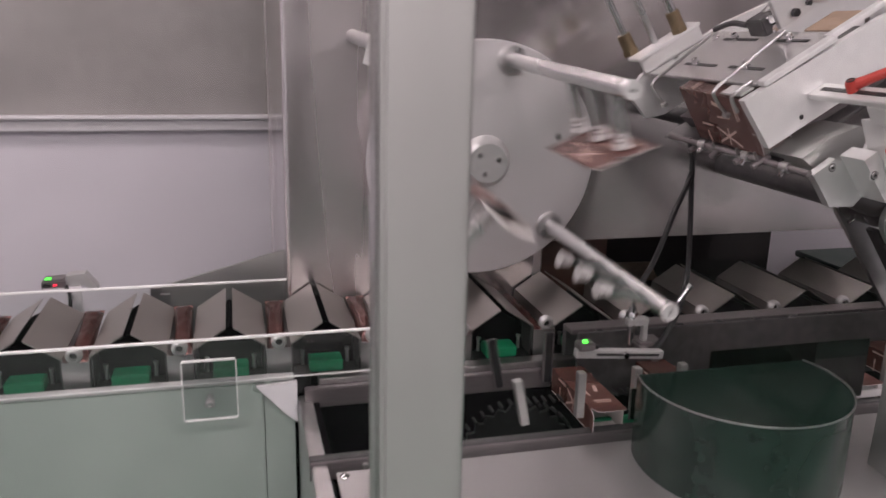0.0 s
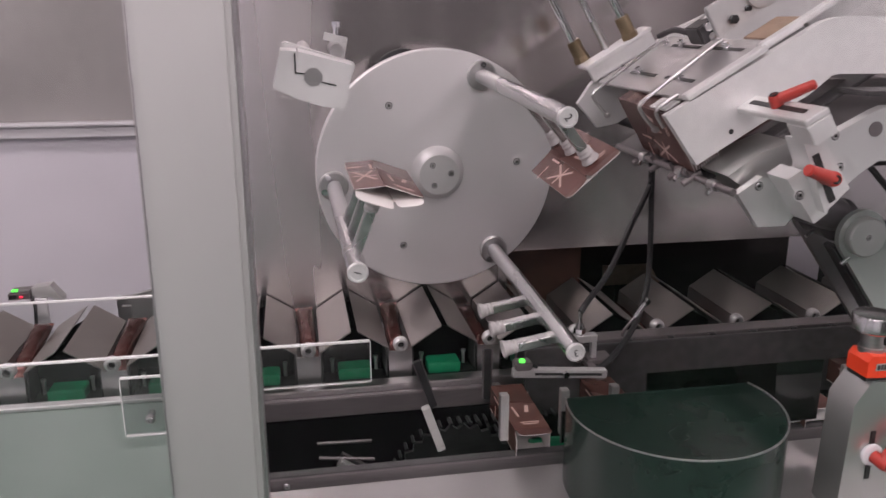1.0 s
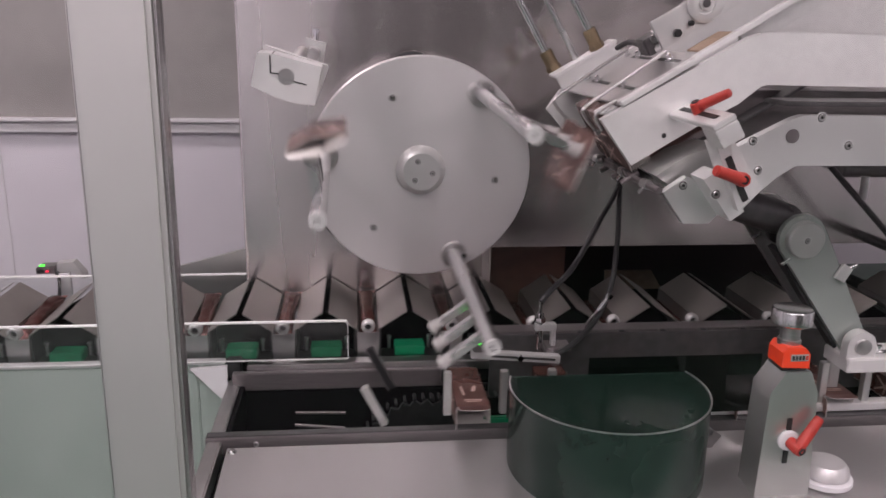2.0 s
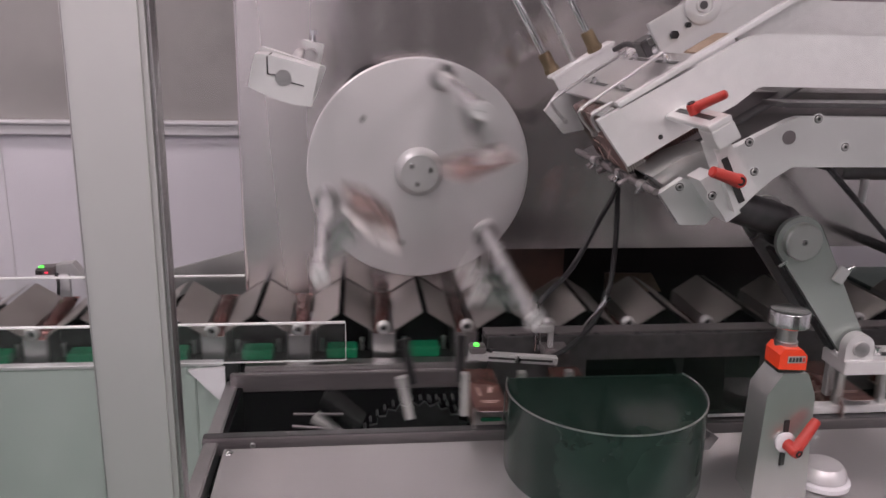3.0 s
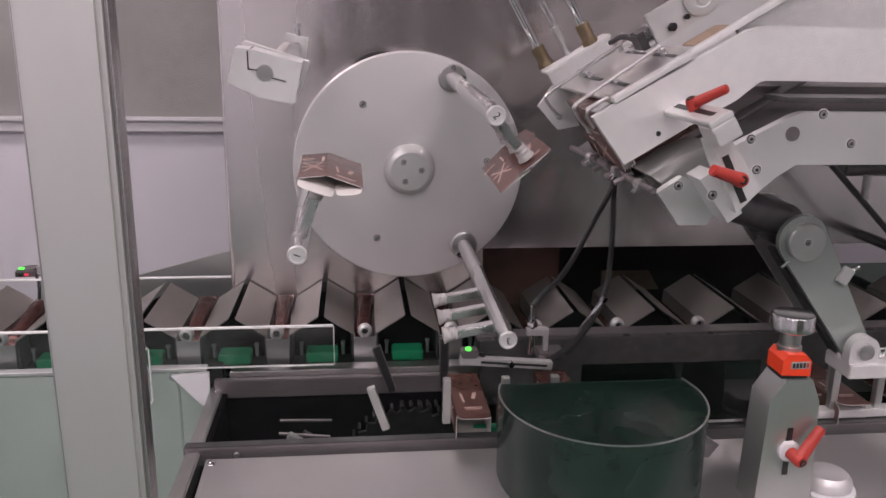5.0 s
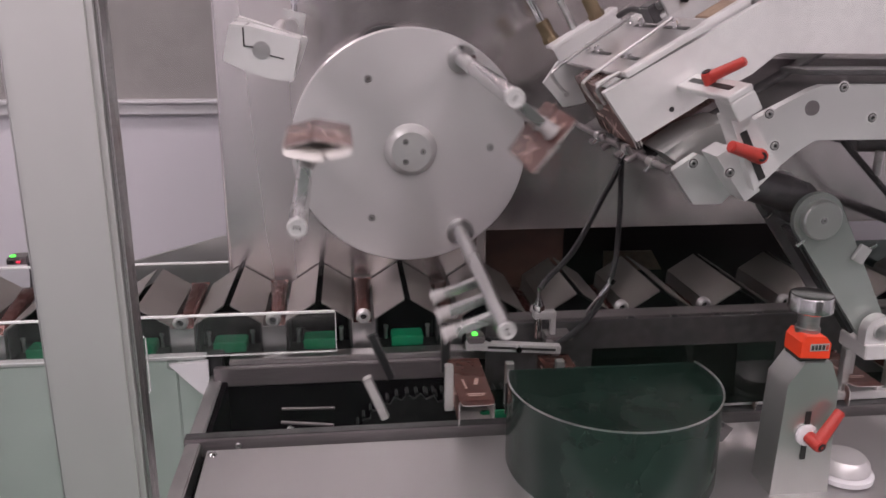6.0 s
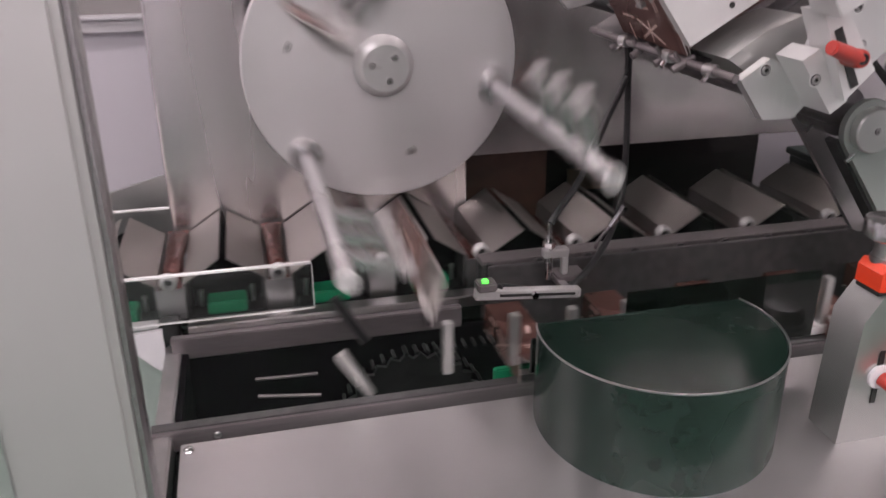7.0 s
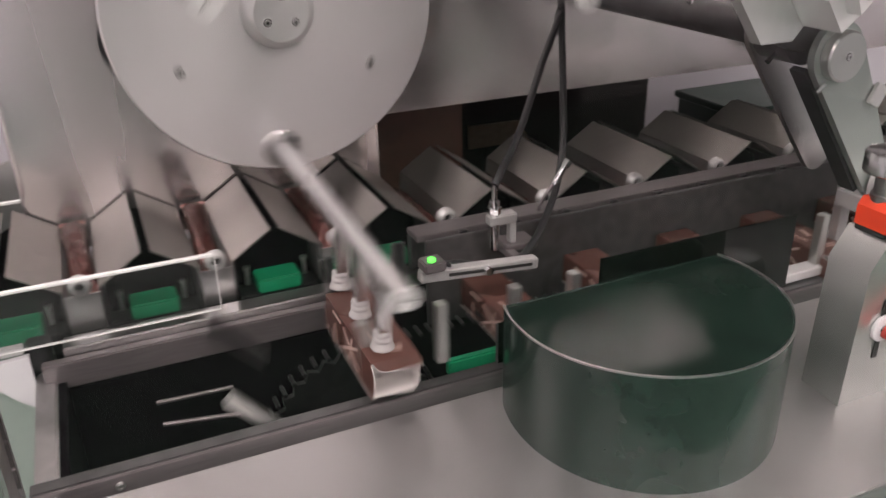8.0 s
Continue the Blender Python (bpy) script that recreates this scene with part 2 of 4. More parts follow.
def cap_screw(x, y, z, r, parent, name="screw"):
    """A socket cap screw whose head faces the operator: knurled head with a hex recess."""
    head = lathe((x, y, z), (0, -1, 0), [(0, r * 0.78), (r * 0.32, r * 0.78), (r * 0.40, r * 0.68), (r * 0.40, r * 0.42), (r * 0.2, r * 0.38)], 18)
    s = part(name, head, STEEL, parent)
    part("socket", lathe((x, y - r * 0.21, z), (0, -1, 0), [(0, r * 0.36), (r * 0.08, r * 0.36)], 6), INK_RECESS, s)
    part("counterbore", lathe((x, y, z), (0, -1, 0), [(0, r * 1.02), (r * 0.10, r * 1.02)], 20), DARK_RAIL, s)
    part("washer", lathe((x, y, z), (0, -1, 0), [(0, r * 1.3), (r * 0.06, r * 1.3), (r * 0.08, r * 1.2)], 20), ALU_BRIGHT, parent)
    return s


def letters(name, body, size, m, mat, parent):
    cu = bpy.data.curves.new("t", "FONT")
    cu.body, cu.size, cu.align_x, cu.align_y, cu.extrude = body, size, "CENTER", "CENTER", 0.0002
    tmp = bpy.data.objects.new("t", cu)
    scene.collection.objects.link(tmp)
    bpy.context.view_layer.update()
    me = bpy.data.meshes.new_from_object(tmp)
    bpy.data.objects.remove(tmp)
    me.materials.clear()
    me.materials.append(mat)
    ob = new(name, me)
    ob.parent = parent
    ob.matrix_basis = Matrix.Translation(-ORG[parent]) @ m
    ORG[ob] = ORG[parent]
    return ob


def smooth01(x):
    x = min(1.0, max(0.0, x))
    return x * x * (3 - 2 * x)


# ---- the room ----
def wall(name, bm, mat, label):
    return solo(name, bm, mat, label, "wall", kind="structure", smooth=False)


wall("floor", box(-3.2, 4.4, -3.4, 2.42, -0.1, 0.0, 0), FLOOR, "glossy green epoxy factory floor").data.name = "floor"
wall("ceiling", box(-3.2, 4.4, -3.4, 2.42, 2.9, 3.0, 0), CEILING, "plain white ceiling over the packing room")
wall("wall_north", box(-3.2, 4.4, 2.30, 2.42, 0.0, 1.092, 0), WALL_PAINT, "lilac-white smooth lower wall panel")
wall("wall_north_band", box(-3.2, 4.4, 2.30, 2.42, 1.092, 2.9, 0), GREY_PANEL, "matt grey upper wall band")
for jx in (-1.95, -0.73, 0.49):
    wall("wall_joint", box(jx - 0.0025, jx + 0.0025, 2.297, 2.2997, 0.0, 1.06, 0.001), WHITE_PAINT, "narrow upright cover strip on the wall panels")
rail = thing("trim", 0.5, 2.28, 1.09, "white aluminium trim rail between wall panels", "trim", kind="structure")
part("trim_profile", box(-3.2, 4.4, 2.275, 2.2985, 1.078, 1.108, 0.003), WHITE_PAINT, rail)
part("trim_lip", box(-3.2, 4.4, 2.262, 2.2985, 1.109, 1.120, 0.003), WHITE_PAINT, rail)
# South wall is out of view; its tones shape the steel's reflections.
wall("wall_south", box(-3.2, 0.10, -3.5, -3.4, 0.0, 2.9, 0), WALL_PAINT, "plain unseen pale wall, toned for the steel's reflections")
# Dark middle part is added to dim the steel wall's reflection.
wall("wall_south_middle", box(0.1005, 2.8995, -3.5, -3.4, 0.0, 2.9, 0), SOUTH_DARK, "unseen dark wall panel added to darken the steel's reflections")
wall("wall_south_end", box(2.90, 4.4, -3.5, -3.4, 0.0, 2.9, 0), SOUTH, "plain unseen pale wall, toned for the steel's reflections")
wall("wall_west", box(-3.3, -3.2, -3.4, 2.42, 0.0, 2.9, 0), WALL_PAINT, "plain pale side wall")
wall("wall_east", box(4.4, 4.5, -3.4, 2.42, 0.0, 2.9, 0), WALL_PAINT, "plain pale side wall")
for lx, ly in LAMPS:
    lamp = thing("ceiling_light", lx, ly, 2.9, "white rectangular ceiling light out of view", "light", "ceiling lights")
    part("frame", box(lx - 0.64, lx + 0.64, ly - 0.29, ly + 0.29, 2.85, 2.899, 0.004), WHITE_PAINT, lamp)
    part("diffuser", box(lx - 0.6, lx + 0.6, ly - 0.25, ly + 0.25, 2.84, 2.849, 0.002), LAMP_GLOW, lamp)

# ---- the machine's frame ----
WALL_Y = 1.33
back = thing("machine_back_wall", 0.9, WALL_Y, 0.0, "brushed stainless steel back wall of the machine", "machine panel", kind="structure")
part("panel", prism([(0.090, 0.86), (0.545, 0.86), (0.545, 0.981), (2.3, 0.981), (2.3, 2.2), (0.090, 2.2)], WALL_Y, WALL_Y + 0.012, 0.001), STEEL_WALL, back, smooth=False)
fold = bmesh.new()
arcs = [[fold.verts.new((0.0898 - rr * math.sin(radians(9 * i)), WALL_Y + 0.008 - rr * math.cos(radians(9 * i)), zz)) for i in range(11)] for rr, zz in ((0.008, 0.86), (0.008, 2.2), (0.004, 2.2), (0.004, 0.86))]
for a, b in zip(arcs, arcs[1:] + arcs[:1]):
    for i in range(10):
        fold.faces.new((a[i], a[i + 1], b[i + 1], b[i]))
part("rounded_edge", fold, STEEL_WALL, back)
part("return_panel", box(0.0818, 0.0878, WALL_Y + 0.0085, 1.9, 0.0, 2.2, 0.001), STEEL_WALL, back)
cover = thing("machine_roof", 0.9, 1.0, 2.2, "stainless steel roof panel over the machine", "machine panel", kind="structure")
part("sheet", box(0.03, 2.3, 0.44, 1.9, 2.2, 2.22, 0.002), STEEL_WALL, cover)

# shade inside the opening, put into the panels' dark colour
inner = thing("machine_interior", 1.3, 1.6, 0.0, "interior housing behind the bucket conveyor, shade and pane haze coloured in", "machine housing", kind="structure")
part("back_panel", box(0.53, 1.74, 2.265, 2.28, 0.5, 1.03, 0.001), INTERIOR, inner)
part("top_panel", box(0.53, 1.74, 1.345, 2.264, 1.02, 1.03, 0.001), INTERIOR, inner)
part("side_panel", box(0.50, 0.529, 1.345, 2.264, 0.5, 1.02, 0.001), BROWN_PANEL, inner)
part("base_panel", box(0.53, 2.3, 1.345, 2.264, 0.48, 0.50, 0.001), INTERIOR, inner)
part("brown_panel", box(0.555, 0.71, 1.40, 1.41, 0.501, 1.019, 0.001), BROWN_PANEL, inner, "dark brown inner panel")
board = thing("tan_board", 1.03, 1.9, 0.5, "small tan board on a dark stand deep inside the machine", "board")
part("board", prism([(0.960, 0.758), (1.090, 0.756), (1.122, 0.704), (0.962, 0.704)], 1.900, 1.907, 0.002), TAN, board)
part("stand", box(1.01, 1.05, 1.9075, 1.935, 0.5005, 0.74, 0.002), BLACK_METAL, board)
chest = thing("green_cabinet", 1.9, 2.1, 0.0, "dark green cabinet standing behind the machine", "cabinet")
part("body", box(1.84, 2.25, 1.98, 2.24, 0.0, 0.645, 0.004), GREEN_STEEL, chest)
part("lid", box(1.83, 2.26, 1.97, 2.25, 0.6455, 0.665, 0.003), GREEN_STEEL, chest)

# guard door: frame post and panes near the operator
post = thing("door_1", 0.11, 0.475, 0.0, "satin steel guard door post between clear panes", "door", kind="structure")
part("post", box(0.088, 0.145, 0.460, 0.494, 0.0, 2.2, 0.004), POST_STEEL, post)
part("seal", box(0.1453, 0.1475, 0.468, 0.490, 0.0, 2.2, 0.001), STEEL, post)
part("seal", box(0.0858, 0.0877, 0.466, 0.490, 0.0, 2.2, 0.0008), STEEL, post)
for nm, x0, x1 in (("window_1", -1.4, 0.0855), ("window_2", 0.1480, 1.7)):
    pane = thing(nm, (x0 + x1) / 2, 0.48, 0.0, "clear acrylic guard door pane with faint reflections", "window", kind="structure")
    glass = part("pane", box(x0, x1, 0.478, 0.484, 0.3, 2.15, 0), GUARD, pane, smooth=False)
    glass.visible_shadow = False

# cover plate in front, gently sloping to the operator
SLOPE = 3.45
PLATE_Z = 0.8185
plate = thing("cover_plate", 0.7, 0.75, 0.80, "satin grey sheet metal cover plate, slightly sloping", "machine cover", kind="structure")
tilt_plate = Matrix.Translation((0, 0.862, PLATE_Z)) @ pose(0, 0, 0, SLOPE, 0, 0) @ Matrix.Translation((0, -0.862, -PLATE_Z))
part("sheet", turn(box(0.108, 1.8, 0.627, 0.879, PLATE_Z - 0.004, PLATE_Z, 0.001), tilt_plate), TOP_PLATE, plate)
part("front_fold", box(0.108, 1.8, 0.629, 0.634, 0.55, 0.7995, 0.001), TOP_PLATE, plate)
for sx, sy in ((0.117, 0.866), (1.25, 0.64)):
    part("screw", turn(lathe((sx, sy, PLATE_Z), (0, 0, 1), [(0, 0.006), (0.002, 0.006), (0.0045, 0.0035), (0.005, 0.001)], 16), tilt_plate), CHROME, plate)
side_frame = thing("side_frame", 0.09, 0.8, 0.8, "steel side frame bar beside the cover plate", "machine frame", kind="structure")
part("bar", box(0.079, 0.099, 0.60, 1.10, 0.45, 0.824, 0.002), STEEL, side_frame)
# Black strip stands for the shade in the gap.
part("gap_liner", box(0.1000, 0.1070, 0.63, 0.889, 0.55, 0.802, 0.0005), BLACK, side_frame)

# pit frame
front_rail = thing("front_rail", 0.8, 0.87, 0.84, "dark brushed steel angle rail along the pit", "rail", kind="structure")
part("rail_top", box(0.077, 1.8, 0.8936, 0.909, 0.8255, 0.829, 0.001), DARK_RAIL, front_rail)
part("rail_face", box(0.077, 1.8, 0.890, 0.8933, 0.803, 0.8285, 0.001), RAIL, front_rail)
part("green_strip", box(0.474, 0.62, 0.934, 0.944, 0.806, 0.824, 0.002), GREEN, front_rail, "green plastic guide strip")
for sx in (0.146, 0.62):
    part("screw", lathe((sx, 0.890, 0.818), (0, -1, 0), [(0, 0.0042), (0.0015, 0.0042), (0.0025, 0.0026), (0.0012, 0.002)], 14), STEEL, front_rail)
back_rail = thing("rear_rail", 0.45, 1.09, 0.83, "grey brushed rail under the buckets", "rail", kind="structure")
part("rail_face", box(0.088, 0.47, 1.075, 1.088, 0.813, 0.843, 0.0015), RAIL, back_rail)
part("rail_top", box(0.11, 1.8, 1.0885, 1.115, 0.835, 0.852, 0.0015), STEEL, back_rail)
part("end_block", box(0.075, 0.099, 1.101, 1.125, 0.825, 0.855, 0.002), BLACK_METAL, back_rail)
# Pit sheets carry the depth's shade in their black colour.
pit = thing("pit_housing", 0.9, 0.98, 0.5, "pit under the carton chain, its shade coloured black", "machine housing", kind="structure")
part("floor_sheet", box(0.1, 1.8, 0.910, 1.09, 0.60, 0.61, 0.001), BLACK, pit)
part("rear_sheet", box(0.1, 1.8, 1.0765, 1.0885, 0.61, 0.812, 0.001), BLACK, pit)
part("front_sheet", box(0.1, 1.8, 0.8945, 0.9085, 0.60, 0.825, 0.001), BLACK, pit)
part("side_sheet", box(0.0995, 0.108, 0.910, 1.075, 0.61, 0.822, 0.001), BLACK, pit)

for a, b in (((0.188, 1.060, 0.78), (0.268, 1.055, 0.78)), ((0.190, 1.018, 0.78), (0.267, 1.002, 0.78))):
    part("tie_rod", rod(a, b, 0.0024, 12), RAIL, pit)

# infeed cabinet
cab = thing("infeed_cabinet", -0.7, 1.1, 0.0, "satin stainless infeed cabinet under the bucket conveyor", "cabinet")
part("front_panel", box(-2.6, 0.030, 1.100, 1.112, 0.25, 0.850, 0.002), CABINET, cab)
part("top_lip", box(-2.6, 0.074, 1.096, 1.112, 0.8515, 0.857, 0.001), ALU_BRIGHT, cab, "bright top lip")
part("corner_panel", prism([(0.031, 0.25), (0.074, 0.25), (0.074, 0.850), (0.031, 0.850)], 1.100, 1.112, 0.004), CABINET, cab)
part("corner_gusset", prism([(0.020, 0.846), (0.078, 0.850), (0.078, 0.785), (0.060, 0.800)], 1.0915, 1.0985, 0.003), WHITE_PAINT, cab, "white corner gusset")
part("end_panel", box(0.060, 0.072, 1.113, 1.32, 0.25, 0.83, 0.002), CABINET, cab)
part("base", box(-2.6, 0.074, 1.114, 1.5, 0.0, 0.249, 0.004), RAIL, cab)

# clear strip guard along the buckets
strip = thing("bucket_guard", -0.5, 1.1, 0.86, "clear acrylic strip guard in front of the buckets", "guard")
part("pane", box(-2.4, 0.272, 1.094, 1.0955, 0.858, 0.9215, 0), ACRYLIC, strip, smooth=False)
part("top_edge", box(-2.4, 0.272, 1.0915, 1.0975, 0.9217, 0.9247, 0.0005), ACRYLIC_EDGE, strip)
part("bottom_edge", box(-2.4, 0.272, 1.0920, 1.0970, 0.8572, 0.8579, 0.0002), ACRYLIC_EDGE, strip)
part("end_edge", box(0.2722, 0.2734, 1.093, 1.0966, 0.858, 0.9215, 0.0003), ACRYLIC_EDGE, strip)
tab = part("bracket", box(-0.080, -0.008, 1.0785, 1.0815, 0.810, 0.896, 0), ACRYLIC, strip, "clear bracket with a screw", smooth=False)
for ez in (0.8070, 0.8965):
    part("bracket_edge", box(-0.080, -0.008, 1.0775, 1.0825, ez, ez + 0.0028, 0.0005), ACRYLIC_EDGE, tab)
for ex in (-0.0817, -0.0078):
    part("bracket_edge", box(ex, ex + 0.0015, 1.0778, 1.0822, 0.8100, 0.8963, 0.0004), ACRYLIC_EDGE, tab)
part("bracket_screw", lathe((-0.045, 1.0785, 0.833), (0, -1, 0), [(0, 0.0075), (0.001, 0.0075), (0.0015, 0.006), (0.005, 0.0055), (0.006, 0.0045), (0.006, 0.003), (0.003, 0.0025)], 18), STEEL, tab)
part("spacer", rod((-0.045, 1.082, 0.833), (-0.045, 1.0995, 0.833), 0.005, 14), STEEL, strip)
rear = thing("rear_bucket_guard", -0.5, 1.36, 0.86, "clear acrylic strip guard behind the buckets", "guard")
part("pane", box(-2.4, 0.085, 1.351, 1.354, 0.80, 0.925, 0), ACRYLIC, rear, smooth=False)
part("top_edge", box(-2.4, 0.085, 1.3495, 1.3555, 0.9253, 0.9285, 0.0005), ACRYLIC_EDGE, rear)
for sx in (-0.42, -0.12):
    part("stand", box(sx - 0.008, sx + 0.008, 1.357, 1.365, 0.25, 0.91, 0.001), STEEL, rear)
bed = thing("conveyor_bed", -0.2, 1.2, 0.0, "black bed under the bucket conveyor", "conveyor", kind="structure")
part("bed_plate", box(-2.6, 3.4, 1.118, 1.325, 0.80, 0.832, 0.002), BLACK_METAL, bed)
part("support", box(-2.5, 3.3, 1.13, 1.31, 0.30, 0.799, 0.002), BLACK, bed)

# ramp plate behind the buckets
ramp = thing("ramp_plate", -0.05, 1.45, 0.9, "grey sloping sheet metal ramp behind the infeed", "machine panel")
part("sheet", prism([(-0.13, 0.905), (0.084, 0.962), (0.084, 0.80), (-0.13, 0.80)], 1.42, 1.428, 0.001), STAND_STEEL, ramp)
part("foot", box(-0.15, 0.084, 1.429, 1.45, 0.0, 0.90, 0.001), STEEL, ramp)

# long front rails at the carton chain's side
chan = thing("guide_rail", 1.2, 1.09, 0.87, "dark steel guide rail beside the buckets", "rail", kind="structure")
part("upper_flange", box(0.50, 2.2, 1.078, 1.112, 0.896, 0.904, 0.001), RAIL, chan)
part("web", box(0.50, 2.2, 1.0985, 1.112, 0.853, 0.8955, 0.001), DARK_RAIL, chan)
low = thing("carton_rail", 1.3, 0.98, 0.8, "pale metal carton guide rail", "rail", kind="structure")
part("bar", box(0.78, 2.2, 0.905, 0.925, 0.831, 0.843, 0.001), ALU_BRIGHT, low)
part("web", box(0.5, 2.2, 1.050, 1.056, 0.80, 0.909, 0.001), DARK_RAIL, low)


# ---- the pick wheel with its three suction arms ----
HUB = Vector((0.401, 1.232, 1.1448))
ORBIT, TUBE = 0.167, 0.080
wheel = thing("pick_wheel", *HUB, "round aluminium pick wheel with three suction arms", "machine wheel")
part("disc", lathe((HUB.x, 1.262, HUB.z), (0, -1, 0), [(0, 0.191), (0.002, 0.194), (0.016, 0.194), (0.018, 0.192), (0.018, 0.01)], 96), DISC, wheel)
part("hub", lathe((HUB.x, 1.2435, HUB.z), (0, -1, 0), [(0, 0.043), (0.004, 0.043), (0.018, 0.034), (0.020, 0.032), (0.020, 0.004)], 48), ALU, wheel)
for k in range(3):
    a = radians(65.5 - 60 + 120 * k + 60 + 60)
    cap_screw(HUB.x + 0.019 * math.cos(a), 1.2235, HUB.z + 0.019 * math.sin(a), 0.0048, wheel)
    a = radians(65.5 + 60 + 120 * k)
    cap_screw(HUB.x + 0.133 * math.cos(a), 1.2438, HUB.z + 0.133 * math.sin(a), 0.0058, wheel)
axle = thing("wheel_axle", HUB.x, 1.30, HUB.z, "dark bearing housing behind the pick wheel", "machine part")
part("housing", lathe((HUB.x, 1.3295, HUB.z), (0, -1, 0), [(0, 0.12), (0.03, 0.12), (0.040, 0.11), (0.042, 0.10)], 64), BLACK_METAL, axle)
for k in range(3):
    a = radians(109 + 120 * k)
    part("rear_lobe", lathe((HUB.x + 0.150 * math.cos(a), 1.280, HUB.z + 0.150 * math.sin(a)), (0, -1, 0), [(0, 0.050), (0.012, 0.050), (0.013, 0.045)], 36), RUBBER, wheel)

ARMS = []
for k, base in enumerate((305.5, 185.5, 65.5)):
    # built with the tubes to the right; the keys place and turn it
    arm = new("arm", finish(rod((0, 0, 0), (0, -0.40, 0), 0.0115, 28, bev=0.0015), ROD, True))
    arm.parent = wheel
    ORG[arm] = Vector((0, 0, 0))
    tagged(arm, "ground steel arm with three suction tubes")
    part("flange", lathe((0, 0.0028, 0), (0, -1, 0), [(0, 0.0235), (0.004, 0.0235), (0.006, 0.021), (0.006, 0.012)], 32), STEEL, arm)
    for sa in (0.9, 2.4):
        part("flange_screw", lathe((0.0172 * math.cos(sa), -0.0025, 0.0172 * math.sin(sa)), (0, -1, 0), [(0, 0.0045), (0.005, 0.0045), (0.005, 0.002), (0.002, 0.002)], 12), CHROME, arm)
    part("end_cap", lathe((0, -0.4005, 0), (0, -1, 0), [(0, 0.0122), (0.002, 0.0122), (0.004, 0.011), (0.004, 0.009), (0.003, 0.0085), (0.003, 0.001)], 28), ALU_BRIGHT, arm)
    letters("number", str(k + 1), 0.013, Matrix.Translation((0, -0.4039, 0)) @ pose(0, 0, 0, 90, 0, 0), INK_RECESS, arm)
    for ty in (-0.225, -0.288, -0.350):
        part("tube", box(0.0090, TUBE - 0.018, ty - 0.0075, ty + 0.0075, -0.0060, 0.0060, 0.0015), ROD, arm)
        part("suction_cup", lathe((TUBE - 0.020, ty, 0), (1, 0, 0), [(0, 0.0080), (0.003, 0.0092), (0.006, 0.0084), (0.009, 0.0098), (0.012, 0.0090), (0.0185, 0.0118), (0.0195, 0.0108), (0.016, 0.004)], 22), SILICONE, arm, "pale bellows suction cup")
    ARMS.append((arm, base))

AXIS = pose(0, 0, 0, 2.75, 0, 0.65)
wheel.matrix_basis = Matrix.Translation(HUB) @ AXIS

# ---- clamp block at the upper left of the wheel ----
clamp = thing("clamp_block", 0.2, 0.94, 1.31, "white milled clamp block on a shaft", "machine part")
part("block", prism([(0.166, 1.350), (0.184, 1.349), (0.246, 1.333), (0.236, 1.284), (0.210, 1.287), (0.182, 1.296), (0.156, 1.309)], 0.918, 0.962, 0.002), ALU_BRIGHT, clamp)
part("shaft", rod((0.201, 0.9165, 1.3205), (0.201, 1.3295, 1.3205), 0.0105, 28, bev=0.0008), STEEL, clamp)
part("slit", prism([(0.1805, 1.3247), (0.192, 1.3232), (0.192, 1.3247), (0.1823, 1.3262), (0.1823, 1.347), (0.1805, 1.347)], 0.9168, 0.9178, 0), INK_RECESS, clamp)
part("slit", turn(box(0.211, 0.228, 0.9168, 0.9178, 1.3165, 1.3180, 0), about(0.2, 0.917, 1.32, 14)), INK_RECESS, clamp)
part("bolt_bar", rod((0.233, 0.9865, 1.343), (0.233, 1.044, 1.343), 0.0085, 20, bev=0.001), STEEL, clamp)
part("lug", prism([(0.222, 1.362), (0.250, 1.355), (0.245, 1.328), (0.232, 1.331), (0.228, 1.351), (0.220, 1.353)], 1.030, 1.046, 0.001), ALU, clamp)
part("lug_screw", join(rod((0.236, 1.038, 1.357), (0.236, 1.038, 1.368), 0.0036, 12), rod((0.236, 1.038, 1.368), (0.236, 1.038, 1.375), 0.0055, 6)), CHROME, clamp)
part("side_plate", prism([(0.168, 1.354), (0.172, 1.3555), (0.252, 1.3305), (0.253, 1.327), (0.238, 1.286), (0.215, 1.290), (0.175, 1.305)], 0.968, 0.986, 0.0015), ALU_BRIGHT, clamp)
part("top_slit", box(0.1838, 0.1852, 0.9185, 0.9615, 1.3470, 1.3494, 0), INK_RECESS, clamp)
part("spacer", box(0.175, 0.238, 0.9622, 0.9678, 1.300, 1.330, 0), DARK_RAIL, clamp)
clamp.rotation_euler = (radians(2.75), 0, radians(0.65))

# ---- the carton magazine ----
MU = Vector((math.cos(radians(31)), 0, math.sin(radians(31))))
MN = Vector((-MU.z, 0, MU.x))
MOUTH = Vector((0.6176, 0.935, 1.2552))


def along(u, n, y):
    """A point of the magazine: u metres up its slope from the mouth, n across it."""
    p = MOUTH + MU * u + MN * n
    return Vector((p.x, y, p.z))


def slab(u0, u1, n0, n1, y0, y1, r=0.001):
    bm = box(u0, u1, y0, y1, n0, n1, r)
    return turn(bm, Matrix.Translation((MOUTH.x, 0, MOUTH.z)) @ pose(0, 0, 0, 0, -31, 0))


